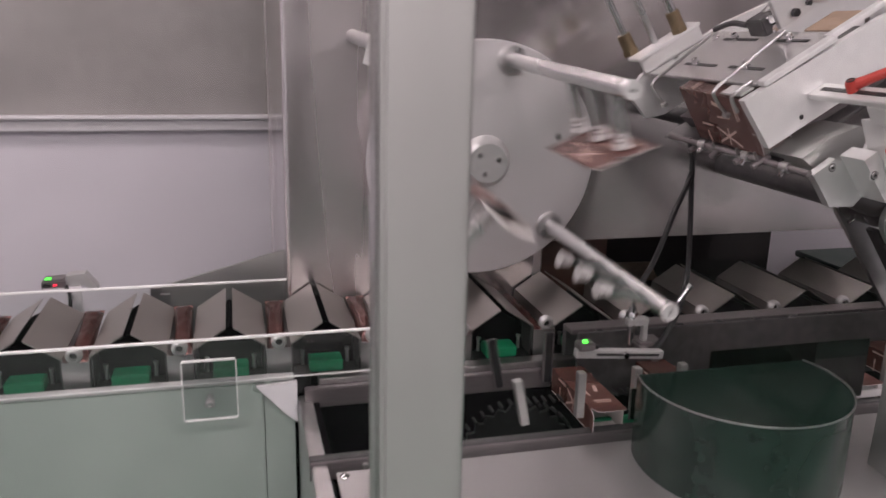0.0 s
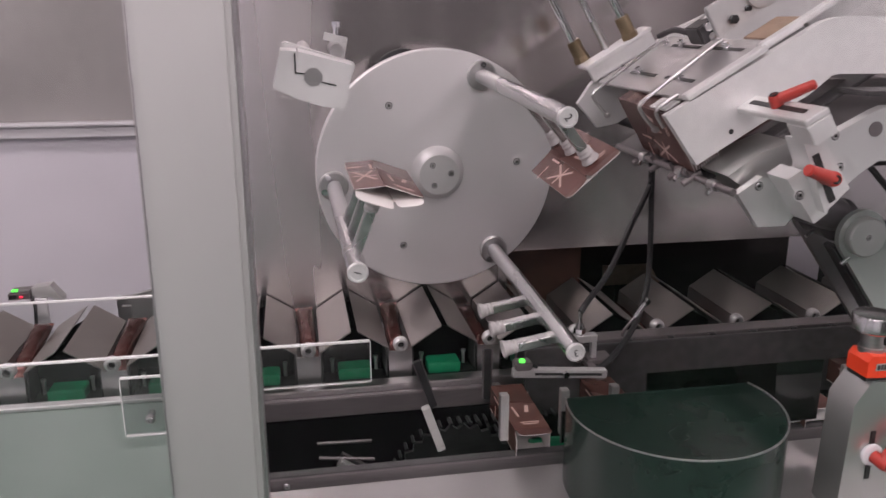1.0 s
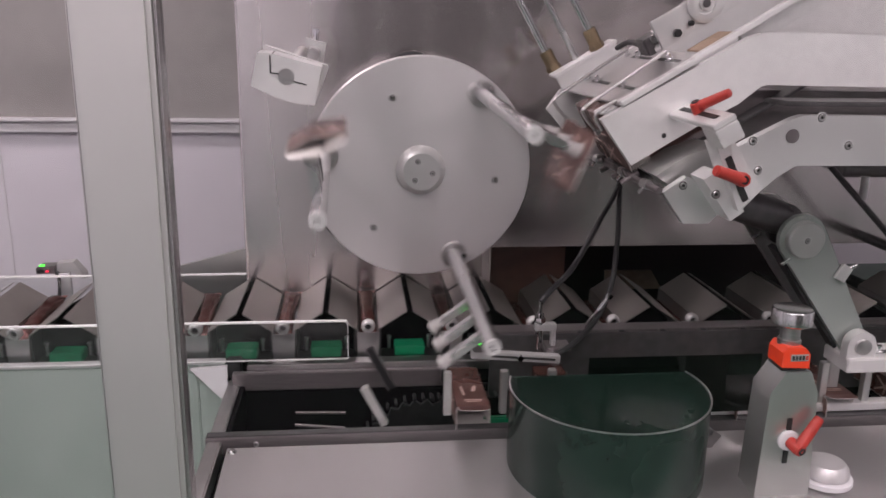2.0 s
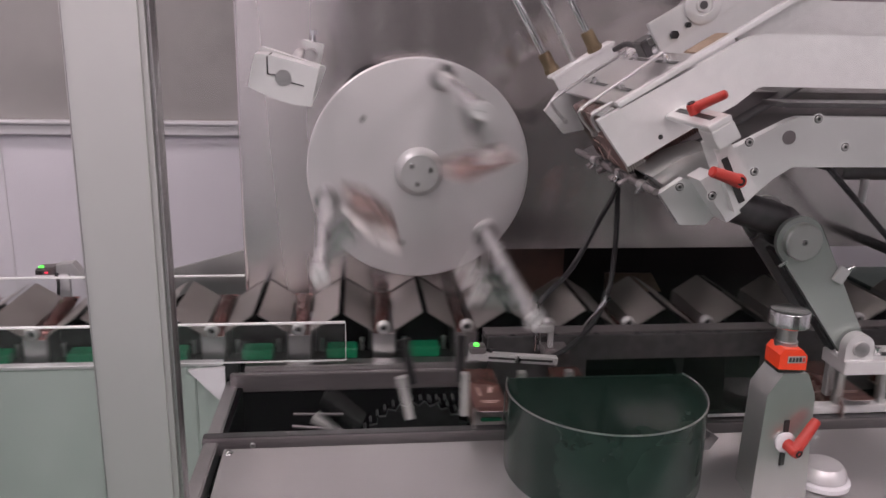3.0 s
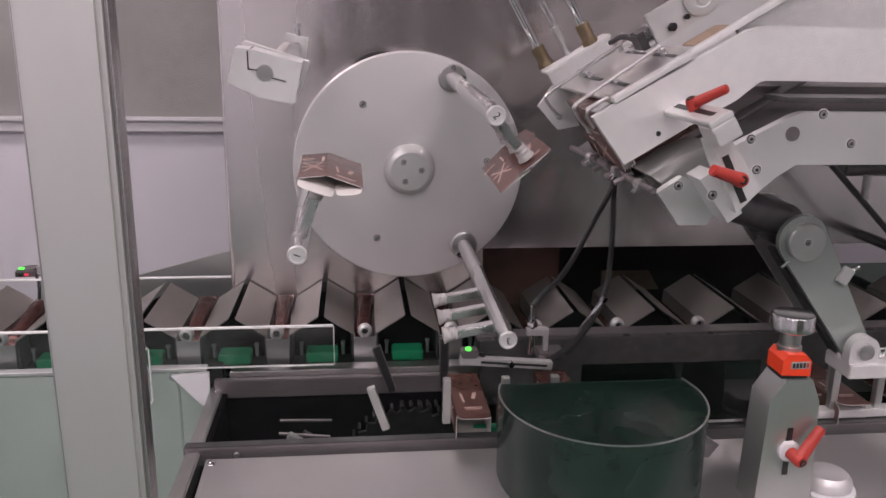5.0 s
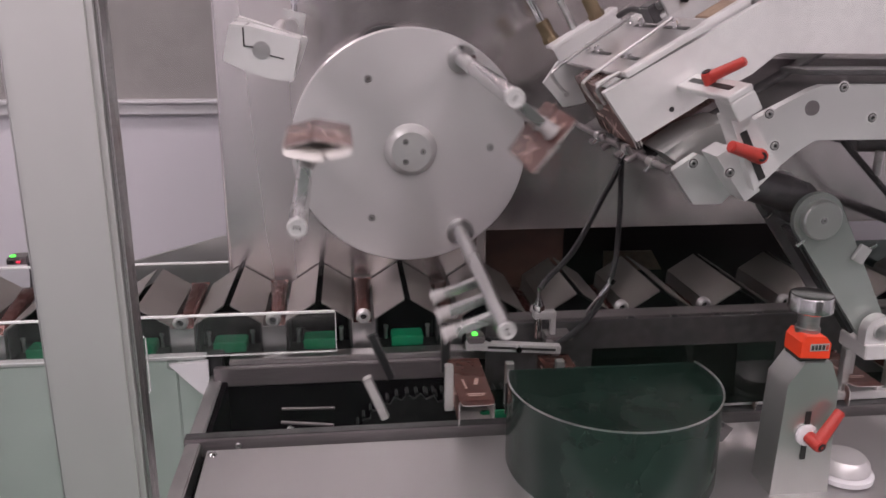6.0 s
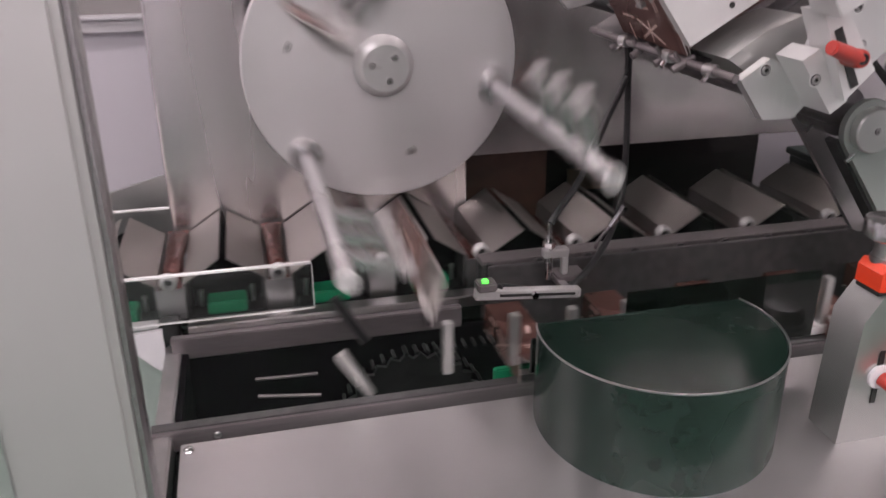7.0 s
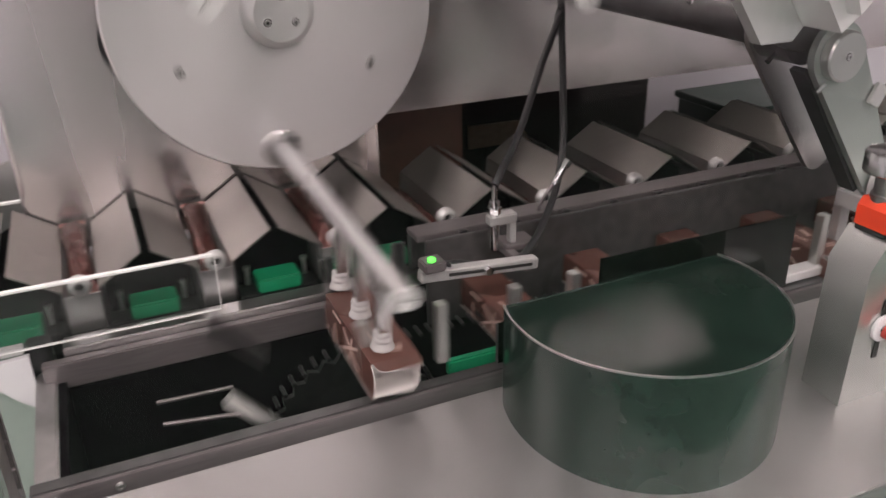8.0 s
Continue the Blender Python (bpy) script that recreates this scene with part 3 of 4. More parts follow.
mag = thing("carton_magazine", 0.7, 0.95, 1.25, "aluminium carton magazine sloping down to the wheel", "machine part")
side = part("side_plate", prism([(0.592, 1.276), (0.635, 1.219), (0.734, 1.279), (0.768, 1.297), (0.795, 1.319), (0.803, 1.321), (1.8, 1.315), (1.8, 1.382), (0.806, 1.385), (0.790, 1.384), (0.774, 1.379)], 0.836, 0.848, 0.0015), ALU_BRIGHT, mag, "wide pale aluminium side plate")
part("pin_hole", lathe((0.6745, 0.8364, 1.257), (0, -1, 0), [(0, 0.0032), (0.0006, 0.0032)], 14), INK_RECESS, side)
part("back_plate", prism([(0.592, 1.262), (0.612, 1.292), (0.745, 1.372), (0.90, 1.44), (1.2, 1.44), (1.2, 1.36), (0.80, 1.32), (0.655, 1.232), (0.625, 1.226)], 1.128, 1.138, 0.0015), ALU_BRIGHT, mag)
deck = part("deck_plate", slab(0.020, 0.145, 0.0295, 0.0335, 0.851, 1.118, 0.001), TOP_PLATE, mag)
for u in (0.053, 0.122):
    for y0, y1 in ((0.880, 0.955), (0.985, 1.065)):
        part("slot", slab(u - 0.003, u + 0.003, 0.0337, 0.0343, y0, y1, 0), INK_RECESS, deck)
    for y in (0.915, 1.035, 1.085):
        c = along(u, 0.034, y)
        part("slide_nut", lathe(c, MN, [(0, 0.0055), (0.003, 0.0055), (0.0035, 0.004), (0.009, 0.004), (0.010, 0.002)], 12), CHROME, deck)
part("edge_bar", slab(0.020, 0.128, 0.0315, 0.0385, 0.834, 0.850, 0.001), ALU_BRIGHT, mag)
part("edge_bar", slab(0.129, 0.34, 0.0300, 0.037, 0.850, 0.862, 0.001), ALU_BRIGHT, mag)
for y in (0.885, 1.04):
    part("guide_rod", sweep([along(-0.012, 0.004, y), along(-0.018, 0.035, y), along(-0.013, 0.0445, y), along(0.02, 0.0455, y + 0.01), along(0.07, 0.0455, y + 0.025), along(0.125, 0.0455, y + 0.04)], 0.0024, 10, 6), STEEL, mag)
    part("rod_clip", slab(-0.016, -0.009, 0.004, 0.010, y - 0.005, y + 0.005, 0.001), STEEL, mag)
part("front_strap", slab(-0.002, 0.019, 0.0290, 0.0315, 0.855, 0.90, 0.001), ALU, mag)
part("strap_rod", sweep([along(-0.010, 0.012, 0.862), along(-0.010, 0.033, 0.862), along(0.006, 0.0365, 0.862), along(0.022, 0.0365, 0.862)], 0.0026, 10, 6), STEEL, mag)
rear_br = part("rear_bracket", slab(0.016, 0.124, 0.0335, 0.0555, 1.121, 1.127, 0.001), ALU, mag)
part("rear_flange", slab(0.014, 0.126, 0.0557, 0.0610, 1.118, 1.155, 0.001), ALU_BRIGHT, rear_br, "pale flange")
for u, y, brass in ((0.020, 1.165, True), (0.055, 1.150, False), (0.088, 1.128, True)):
    p = along(u + 0.008, 0.0605, y)
    d = Vector((-0.50, 0.03, 0.86)).normalized()
    if brass:
        cyl = part("brass_fitting", join(rod(p, p + d * 0.034, 0.0105, 24, bev=0.001), rod(p + d * 0.0, p + d * 0.008, 0.0125, 6)), BRASS, mag, "brass cylinder fitting")
        part("piston_rod", rod(p + d * 0.034, p + d * 0.40, 0.0062, 18), CHROME, cyl)
    else:
        part("piston_rod", rod(p, p + d * 0.40, 0.0052, 18), ROD, mag)
# upper carrier with its round bearing
carrier = part("carrier_bar", slab(0.125, 0.42, 0.048, 0.088, 0.930, 0.938, 0.001), ALU, mag)
part("bearing", lathe(along(0.200, 0.073, 0.930), (0, -1, 0), [(0, 0.025), (0.004, 0.025), (0.005, 0.022), (0.005, 0.014), (0.002, 0.013), (0.002, 0.009), (0.006, 0.008), (0.006, 0.002)], 36), ALU, carrier)
part("bearing_bore", lathe(along(0.200, 0.073, 0.9235), (0, -1, 0), [(0, 0.0055), (0.0008, 0.0055)], 24), DARK_RAIL, carrier)
for u, n, r in ((0.150, 0.058, 0.006), (0.172, 0.060, 0.004)):
    part("carrier_bolt", lathe(along(u, n, 0.930), (0, -1, 0), [(0, r), (0.006, r), (0.007, r * 0.7), (0.007, r * 0.4)], 6), BLACK_METAL, carrier)
pivot = part("pivot_block", slab(0.108, 0.135, 0.046, 0.070, 0.940, 0.975, 0.002), DARK_RAIL, mag)
for dn in (0.052, 0.065):
    part("pivot_screw", lathe(along(0.121, dn, 0.940), (0, -1, 0), [(0, 0.0055), (0.006, 0.0055), (0.006, 0.003)], 10), CHROME, pivot)
part("spring_rod", rod(along(0.130, 0.068, 0.965), along(0.27, 0.098, 0.965), 0.0045, 12), STEEL, mag)
part("finger", sweep([along(0.115, 0.060, 0.985), along(0.110, 0.066, 1.01), along(0.100, 0.062, 1.04)], 0.0040, 10, 5), DARK_RAIL, mag)
part("inspection_flap", slab(0.150, 0.200, 0.0300, 0.0325, 0.87, 0.925, 0.001), TAN, mag, "brown carton edge showing through the deck")
part("rear_rail", slab(0.20, 0.5, 0.005, 0.026, 0.868, 0.878, 0.001), ALU, mag)
# lower crossbar with stop pins at the mouth
part("crossbar", rod((0.655, 0.785, 1.196), (0.630, 1.06, 1.208), 0.0042, 16), RAIL, mag)
for k in (0.14, 0.40, 0.72):
    c = Vector((0.655, 0.785, 1.196)).lerp(Vector((0.630, 1.06, 1.208)), k)
    part("collar", rod(c - Vector((-0.001, 0.007, 0)), c + Vector((-0.001, 0.007, 0)), 0.0068, 14, bev=0.001), STEEL, mag)
    part("set_pin", rod(c, c + Vector((-0.010, -0.004, -0.010)), 0.0026, 10), CHROME, mag)
part("floor_plate", slab(0.004, 0.34, -0.072, -0.068, 0.849, 1.127, 0.001), DARK_RAIL, mag)
for y in (0.862, 0.90, 0.955, 1.01):
    part("stop_pin", join(rod(along(-0.010, -0.066, y), along(-0.010, -0.046, y), 0.0022, 10), rod(along(-0.020, -0.062, y), along(0.006, -0.062, y), 0.004, 10)), RAIL, mag)

part("feeder_body", prism([(0.665, 1.232), (0.790, 1.312), (1.8, 1.312), (1.8, 1.245), (0.81, 1.245), (0.715, 1.195)], 0.875, 1.10, 0.002), RAIL, mag, "grey feeder body behind the side plate")
part("chute", prism([(0.655, 1.212), (0.690, 1.236), (0.730, 1.250), (0.760, 1.240), (0.740, 1.205), (0.700, 1.182)], 0.800, 0.870, 0.006), STAND_STEEL, mag, "smooth grey chute under the side plate")

# ---- lower arm of the magazine with clamping levers ----
lower = thing("support_arm", 0.85, 0.76, 1.25, "pale aluminium support arm with red clamping levers", "machine part")
part("arm_plate", prism([(0.722, 1.245), (0.745, 1.258), (0.802, 1.287), (0.815, 1.291), (1.8, 1.291), (1.8, 1.232), (0.812, 1.231), (0.790, 1.217), (0.770, 1.199), (0.742, 1.168), (0.722, 1.182), (0.708, 1.205)], 0.761, 0.775, 0.0015), ALU, lower)
part("rear_beam", prism([(0.80, 1.236), (1.8, 1.236), (1.8, 1.288), (0.83, 1.288)], 0.7765, 0.80, 0.001), ALU, lower)
part("top_channel", box(0.80, 1.8, 0.776, 0.833, 1.300, 1.306, 0.001), DARK_RAIL, lower)
for sx, sz in ((0.8365, 1.2885), (0.875, 1.2555), (0.7545, 1.2605), (0.765, 1.2255)):
    cap_screw(sx, 0.7612, sz, 0.0052, lower)
part("hole", lathe((0.803, 0.7612, 1.2665), (0, -1, 0), [(0, 0.0085), (0.0006, 0.0085), (0.0008, 0.007)], 24), RAIL, lower)
part("hex_plate", prism([(0.658, 1.195), (0.687, 1.156), (0.720, 1.156), (0.738, 1.176), (0.714, 1.205), (0.686, 1.214)], 0.781, 0.793, 0.0015), ALU, lower)
cap_screw(0.6825, 0.7812, 1.2035, 0.0052, lower)
part("step_block", prism([(0.690, 1.218), (0.706, 1.228), (0.744, 1.180), (0.728, 1.168)], 0.741, 0.7805, 0.0015), ALU_BRIGHT, lower)
cap_screw(0.7065, 0.7412, 1.2005, 0.0052, lower)
slotp = part("slot_plate", prism([(0.694, 1.262), (0.716, 1.264), (0.756, 1.209), (0.730, 1.183)], 0.728, 0.7605, 0.0015), ALU_BRIGHT, lower)
part("slot", turn(box(0.7195, 0.7275, 0.7270, 0.7278, 1.192, 1.250, 0), about(0.7235, 0.727, 1.221, -28)), INK_RECESS, slotp)
top_slot = part("top_slot_plate", slab(0.066, 0.094, -0.013, -0.006, 0.704, 0.8355, 0.001), ALU_BRIGHT, lower)
part("slot", slab(0.077, 0.084, -0.0058, -0.0052, 0.722, 0.825, 0), INK_RECESS, top_slot)
part("slot_ear", slab(0.066, 0.094, -0.036, -0.0135, 0.704, 0.742, 0.001), ALU_BRIGHT, lower)


def clamping_lever(name, hub, axis, tip, parent, k=1.0):
    """A hub on its screw and a handle that rises from it."""
    hub, axis, tip = Vector(hub), Vector(axis).normalized(), Vector(tip)
    head = lathe(hub, axis, [(0, 0.0075 * k), (0.016, 0.0085 * k), (0.020, 0.0075 * k), (0.021, 0.004)], 20)
    top = hub + axis * 0.014
    bar = rod(top, tip, 0.0078 * k, 16, 0.0062 * k, 0.0015)
    lev = part(name, join(head, bar), RED, parent, "red plastic clamping lever")
    part("lever_stud", rod(hub - axis * 0.008, hub + axis * 0.0005, 0.0062, 14), CHROME, lev)
    part("lever_screw", lathe(hub + axis * 0.0195, axis, [(0, 0.005), (0.0025, 0.005), (0.0025, 0.0025), (0.001, 0.0025)], 12), BLACK_METAL, lev)
    return lev


clamping_lever("lever", (0.694, 0.775, 1.286), (-0.45, -0.05, 0.85), (0.713, 0.745, 1.318), lower, 0.85)
clamping_lever("lever", (0.7225, 0.727, 1.2225), (0, -1, 0.05), (0.684, 0.700, 1.236), lower)

# ---- swing link with its round pulley ----
link = thing("swing_link", 0.96, 0.9, 1.03, "grey-green steel swing link with a round pulley", "machine part")


def capsule(p, r1, q, r2, y0, y1, steps=14):
    px, pz, qx, qz = *p, *q
    ang = math.atan2(qz - pz, qx - px)
    pts = [(px + r1 * math.cos(ang + radians(90 + 180 * i / steps)), pz + r1 * math.sin(ang + radians(90 + 180 * i / steps))) for i in range(steps + 1)]
    pts += [(qx + r2 * math.cos(ang + radians(-90 + 180 * i / steps)), qz + r2 * math.sin(ang + radians(-90 + 180 * i / steps))) for i in range(steps + 1)]
    return prism(pts, y0, y1, 0.001)


part("link_plate", capsule((0.917, 1.104), 0.035, (1.017, 0.947), 0.021, 0.900, 0.909), LINK_STEEL, link)
part("rear_link", capsule((0.905, 1.118), 0.034, (1.010, 0.955), 0.020, 0.985, 0.993), STEEL, link)
for off in (-1, 1):
    part("belt", prism([(0.917 + off * 0.031 - 0.003, 1.104 + off * 0.018), (0.917 + off * 0.031 + 0.003, 1.104 + off * 0.018 + 0.004), (1.017 + off * 0.0185 + 0.003, 0.947 + off * 0.011), (1.017 + off * 0.0185 - 0.003, 0.947 + off * 0.011 - 0.004)], 0.9100, 0.932, 0.0005), RUBBER, link)
part("pulley", lathe((0.917, 0.8995, 1.104), (0, -1, 0), [(0, 0.027), (0.010, 0.027), (0.012, 0.025), (0.012, 0.006), (0.011, 0.005)], 48), STAND_STEEL, link)
cap_screw(0.917, 0.8872, 1.104, 0.0045, link)
part("drum", lathe((0.905, 0.9845, 1.118), (0, -1, 0), [(0, 0.030), (0.05, 0.030), (0.052, 0.026)], 40), DARK_RAIL, link)
part("drive_shaft", rod((0.905, 0.994, 1.118), (0.905, 1.3295, 1.118), 0.020, 24), DARK_RAIL, link)
part("stop_block", turn(box(0.974, 0.992, 0.893, 0.899, 1.042, 1.066, 0.001), about(0.983, 0.9, 1.054, 28)), ALU, link)
part("stop_screw", rod((0.990, 0.896, 1.060), (1.002, 0.896, 1.066), 0.003, 10), CHROME, link)
for p, q in (((0.868, 0.95, 1.092), (0.880, 0.95, 1.102)), ((0.887, 0.895, 1.068), (0.897, 0.895, 1.076))):
    part("set_screw", rod(p, q, 0.003, 10), CHROME, link)
part("cross_tube", rod((0.80, 0.90, 1.16), (0.90, 0.94, 1.125), 0.024, 24), DARK_RAIL, link)
clevis = thing("clevis_bracket", 1.03, 0.9, 0.92, "pale aluminium clevis bracket holding the link's end", "machine part")
part("ear", join(capsule((1.018, 0.930), 0.022, (1.018, 0.947), 0.022, 0.878, 0.8945)), ALU_BRIGHT, clevis)
part("base_bar", box(0.996, 1.30, 0.872, 0.935, 0.908, 0.929, 0.0015), ALU_BRIGHT, clevis)
part("pin", lathe((1.018, 0.8775, 0.947), (0, -1, 0), [(0, 0.012), (0.004, 0.012), (0.005, 0.010)], 24), STEEL, clevis)
part("bar_slot", box(1.052, 1.085, 0.893, 0.905, 0.9292, 0.930, 0), INK_RECESS, clevis)
part("bar_bolt", lathe((1.058, 0.899, 0.930), (0, 0, 1), [(0, 0.008), (0.003, 0.008), (0.0035, 0.006), (0.010, 0.006), (0.011, 0.004)], 16), CHROME, clevis)
part("leg", box(1.012, 1.028, 0.935, 0.948, 0.846, 0.9285, 0.001), ALU, clevis)
part("leg", box(1.22, 1.236, 0.935, 0.948, 0.846, 0.9285, 0.001), ALU, clevis)
strut = thing("machine_strut", 1.2, 1.2, 1.15, "black brace and dark tube on the back wall", "machine part")
part("brace", rod((1.128, 1.20, 1.160), (1.30, 1.20, 0.995), 0.0055, 14), RUBBER, strut)
part("tube", rod((1.160, 1.22, 1.152), (1.60, 1.22, 1.152), 0.017, 20, bev=0.002), DARK_RAIL, strut)
part("post", rod((1.200, 1.20, 1.140), (1.200, 1.20, 1.098), 0.0075, 16), STEEL, strut)
part("mount", rod((1.180, 1.22, 1.152), (1.180, 1.3295, 1.152), 0.012, 14), BLACK_METAL, strut)
part("foot_mount", rod((1.298, 1.20, 0.997), (1.298, 1.3295, 0.997), 0.010, 14), BLACK_METAL, strut)

# ---- stand with position indicator ----
stand = thing("indicator_stand", 0.825, 0.76, 0.81, "pale steel stand with an orange position indicator", "machine part")
pst = part("stand_body", prism([(0.7905, 0.803), (0.795, 0.954), (0.813, 0.982), (0.845, 0.981), (0.857, 0.953), (0.8645, 0.803)], 0.720, 0.766, 0.0015), STAND_STEEL, stand)
part("slot", box(0.8215, 0.8285, 0.7188, 0.7198, 0.857, 0.920, 0.0003), INK_RECESS, pst)
part("washer", lathe((0.8255, 0.7195, 0.890), (0, -1, 0), [(0, 0.0135), (0.003, 0.0135), (0.004, 0.012), (0.004, 0.008)], 28), WHITE_PAINT, stand)
clamping_lever("lever", (0.8265, 0.7155, 0.889), (0.25, -0.95, -0.15), (0.857, 0.708, 0.925), stand)
ind = part("indicator", prism([(0.8045, 0.9885), (0.8045, 1.007), (0.810, 1.0145), (0.833, 1.013), (0.8400, 1.005), (0.8400, 0.9865)], 0.7195, 0.755, 0.003), ORANGE, stand, "orange digital position indicator")
part("gasket", box(0.8055, 0.8395, 0.722, 0.755, 0.9825, 0.9880, 0.001), INK_RECESS, ind)
part("window", box(0.8145, 0.8375, 0.7184, 0.7192, 0.9965, 1.0055, 0.0003), DISPLAY, ind)
for q in range(5):
    part("counter_digit", box(0.8160 + q * 0.0043, 0.8188 + q * 0.0043, 0.7176, 0.7182, 0.9982, 1.0040, 0), INK_RECESS if q < 4 else RED, ind)
part("spindle", lathe((0.822, 0.741, 1.010), (0, 0, 1), [(0, 0.0140), (0.008, 0.0140), (0.009, 0.0120), (0.030, 0.0120)], 32), STEEL, stand)
part("knob", lathe((0.822, 0.741, 1.038), (0, 0, 1), [(0, 0.014), (0.0005, 0.0235), (0.002, 0.0248), (0.018, 0.0248), (0.020, 0.0238), (0.0203, 0.0225), (0.0197, 0.0212), (0.0197, 0.003)], 48), ROD, stand, "round chrome knob")
foot = thing("levelling_foot", 0.903, 0.752, 0.8122, "round white levelling foot on the cover plate", "machine part")
part("pad", lathe((0.903, 0.752, 0.8122), (0, 0, 1), [(0, 0.036), (0.006, 0.036), (0.008, 0.033), (0.008, 0.010)], 40), WHITE_PAINT, foot)
part("dome", lathe((0.903, 0.752, 0.8217), (0, 0, 1), [(0, 0.031), (0.010, 0.030), (0.017, 0.024), (0.020, 0.012), (0.0205, 0.002)], 36), DISC, foot)
part("grub_screw", lathe((0.911, 0.734, 0.8360), (0, -0.4, 1), [(0, 0.004), (0.003, 0.004)], 10), INK_RECESS, foot)

# ---- reject tub ----
tub = thing("half_round_tub", 0.62, 0.79, 0.815, "half-round metal tub coloured with the floor's green reflection, bright rim", "tub")
TC, TR, TB = Vector((0.6195, 0.812)), 0.1315, 0.856


def tub_outline(r, back):
    a0 = math.asin(min(1, (back - TC.y) / r))
    n = 56
    return [(TC.x + r * math.cos(a), TC.y + r * math.sin(a)) for a in [a0 - (math.pi + 2 * a0) * i / n for i in range(n + 1)]]


def tub_wall(r0, b0, r1, b1, z0, z1, ends=True):
    bm = bmesh.new()
    o, i = tub_outline(r0, b0), tub_outline(r1, b1)
    rings = [[bm.verts.new((x, y, z)) for x, y in pts] for pts, z in ((o, z0), (o, z1), (i, z1), (i, z0))]
    m = len(o)
    for a, b in zip(rings, rings[1:] + rings[:1]):
        for k in range(m):
            j = (k + 1) % m
            bm.faces.new((a[k], a[j], b[j], b[k]))
    return bm


def slope_z(y):
    return PLATE_Z + (y - 0.862) * math.tan(radians(SLOPE))


def follow_plate(bm, z0):
    for v in bm.verts:
        if v.co.z < z0 + 0.002:
            v.co.z += slope_z(v.co.y) - z0
    return bm


part("wall", follow_plate(tub_wall(TR, TB, TR - 0.003, TB - 0.003, 0.812, 0.925), 0.812), TUB, tub)
rim = tub_wall(TR + 0.0008, TB + 0.0002, TR - 0.0012, TB - 0.0012, 0.9252, 0.9266)
bmesh.ops.delete(rim, geom=[f for f in rim.faces if min(v.co.y for v in f.verts) > TB - 0.002], context="FACES")
part("rim", rim, STEEL, tub, "bright rolled rim")
# Dark sheet closes the tub just under its rim.
fl = bmesh.new()
fl.faces.new([fl.verts.new((x, y, 0.9245)) for x, y in tub_outline(TR - 0.0032, TB - 0.0032)])
g = bmesh.ops.extrude_face_region(fl, geom=fl.faces[:])
bmesh.ops.translate(fl, vec=(0, 0, -0.004), verts=[e for e in g["geom"] if isinstance(e, bmesh.types.BMVert)])
part("lid", fl, TUB_TOP, tub, "dark glossy sheet just under the rim", smooth=False)
sheet = thing("smoked_guard", 0.66, 0.861, 0.86, "smoked acrylic guard sheet behind the tub, darkened for pane haze", "guard")
part("pane", prism([(0.496, 0.8565), (0.86, 0.8565), (0.86, 0.944), (0.608, 0.944), (0.608, 0.900), (0.496, 0.900)], 0.8665, 0.8690, 0), SMOKED, sheet, smooth=False)
part("edge", box(0.4945, 0.4957, 0.8663, 0.8692, 0.8565, 0.900, 0), DARK_RAIL, sheet)
small = thing("side_bracket", 0.77, 0.87, 0.83, "small steel bracket beside the tub", "bracket")
part("plate", turn(box(0.755, 0.790, 0.835, 0.84, 0.815, 0.85, 0.001), about(0.77, 0.84, 0.83, 35)), STEEL, small)
part("bolt", rod((0.772, 0.822, 0.848), (0.772, 0.86, 0.848), 0.006, 6), CHROME, small)

# ---- sensors and cables ----
sens = thing("carton_sensor", 0.53, 0.96, 0.92, "small sensor with a green light on a slotted bar", "sensor")
part("bar", turn(box(0.462, 0.598, 0.957, 0.970, 0.898, 0.910, 0.001), about(0.47, 0.96, 0.904, 5)), ALU, sens)
part("bar_slot", turn(box(0.492, 0.590, 0.9562, 0.9568, 0.9025, 0.9060, 0), about(0.47, 0.96, 0.904, 5)), INK_RECESS, sens)
part("head", box(0.463, 0.487, 0.950, 0.972, 0.9105, 0.922, 0.002), RAIL, sens)
part("light", lathe((0.473, 0.957, 0.9222), (0, 0, 1), [(0, 0.0042), (0.0025, 0.0042), (0.0038, 0.0025)], 14), LED_GREEN, sens, "lit green indicator")
part("bracket", box(0.588, 0.600, 0.9705, 1.0495, 0.878, 0.8855, 0.001), RAIL, sens)
part("bar_screw", rod((0.535, 0.955, 0.900), (0.535, 0.9485, 0.900), 0.0045, 12), CHROME, sens)
sens.location = (0.524, 0.96, 0.931)
fib = thing("fibre_sensor", 0.575, 1.03, 0.92, "upright steel fibre sensor in a clamp", "sensor")
part("fibre", join(rod((0.574, 1.027, 0.895), (0.574, 1.027, 0.955), 0.0062, 16, bev=0.001), rod((0.574, 1.027, 0.955), (0.574, 1.027, 0.974), 0.0032, 12), rod((0.574, 1.027, 0.940), (0.574, 1.027, 0.947), 0.009, 6)), CHROME, fib)
part("clamp", box(0.566, 0.600, 1.020, 1.034, 0.926, 0.938, 0.0015), ALU, fib)
part("base", box(0.585, 0.625, 1.015, 1.0495, 0.893, 0.900, 0.001), RAIL, fib)
part("upright", box(0.592, 0.600, 1.022, 1.032, 0.9005, 0.9255, 0.001), ALU, fib)
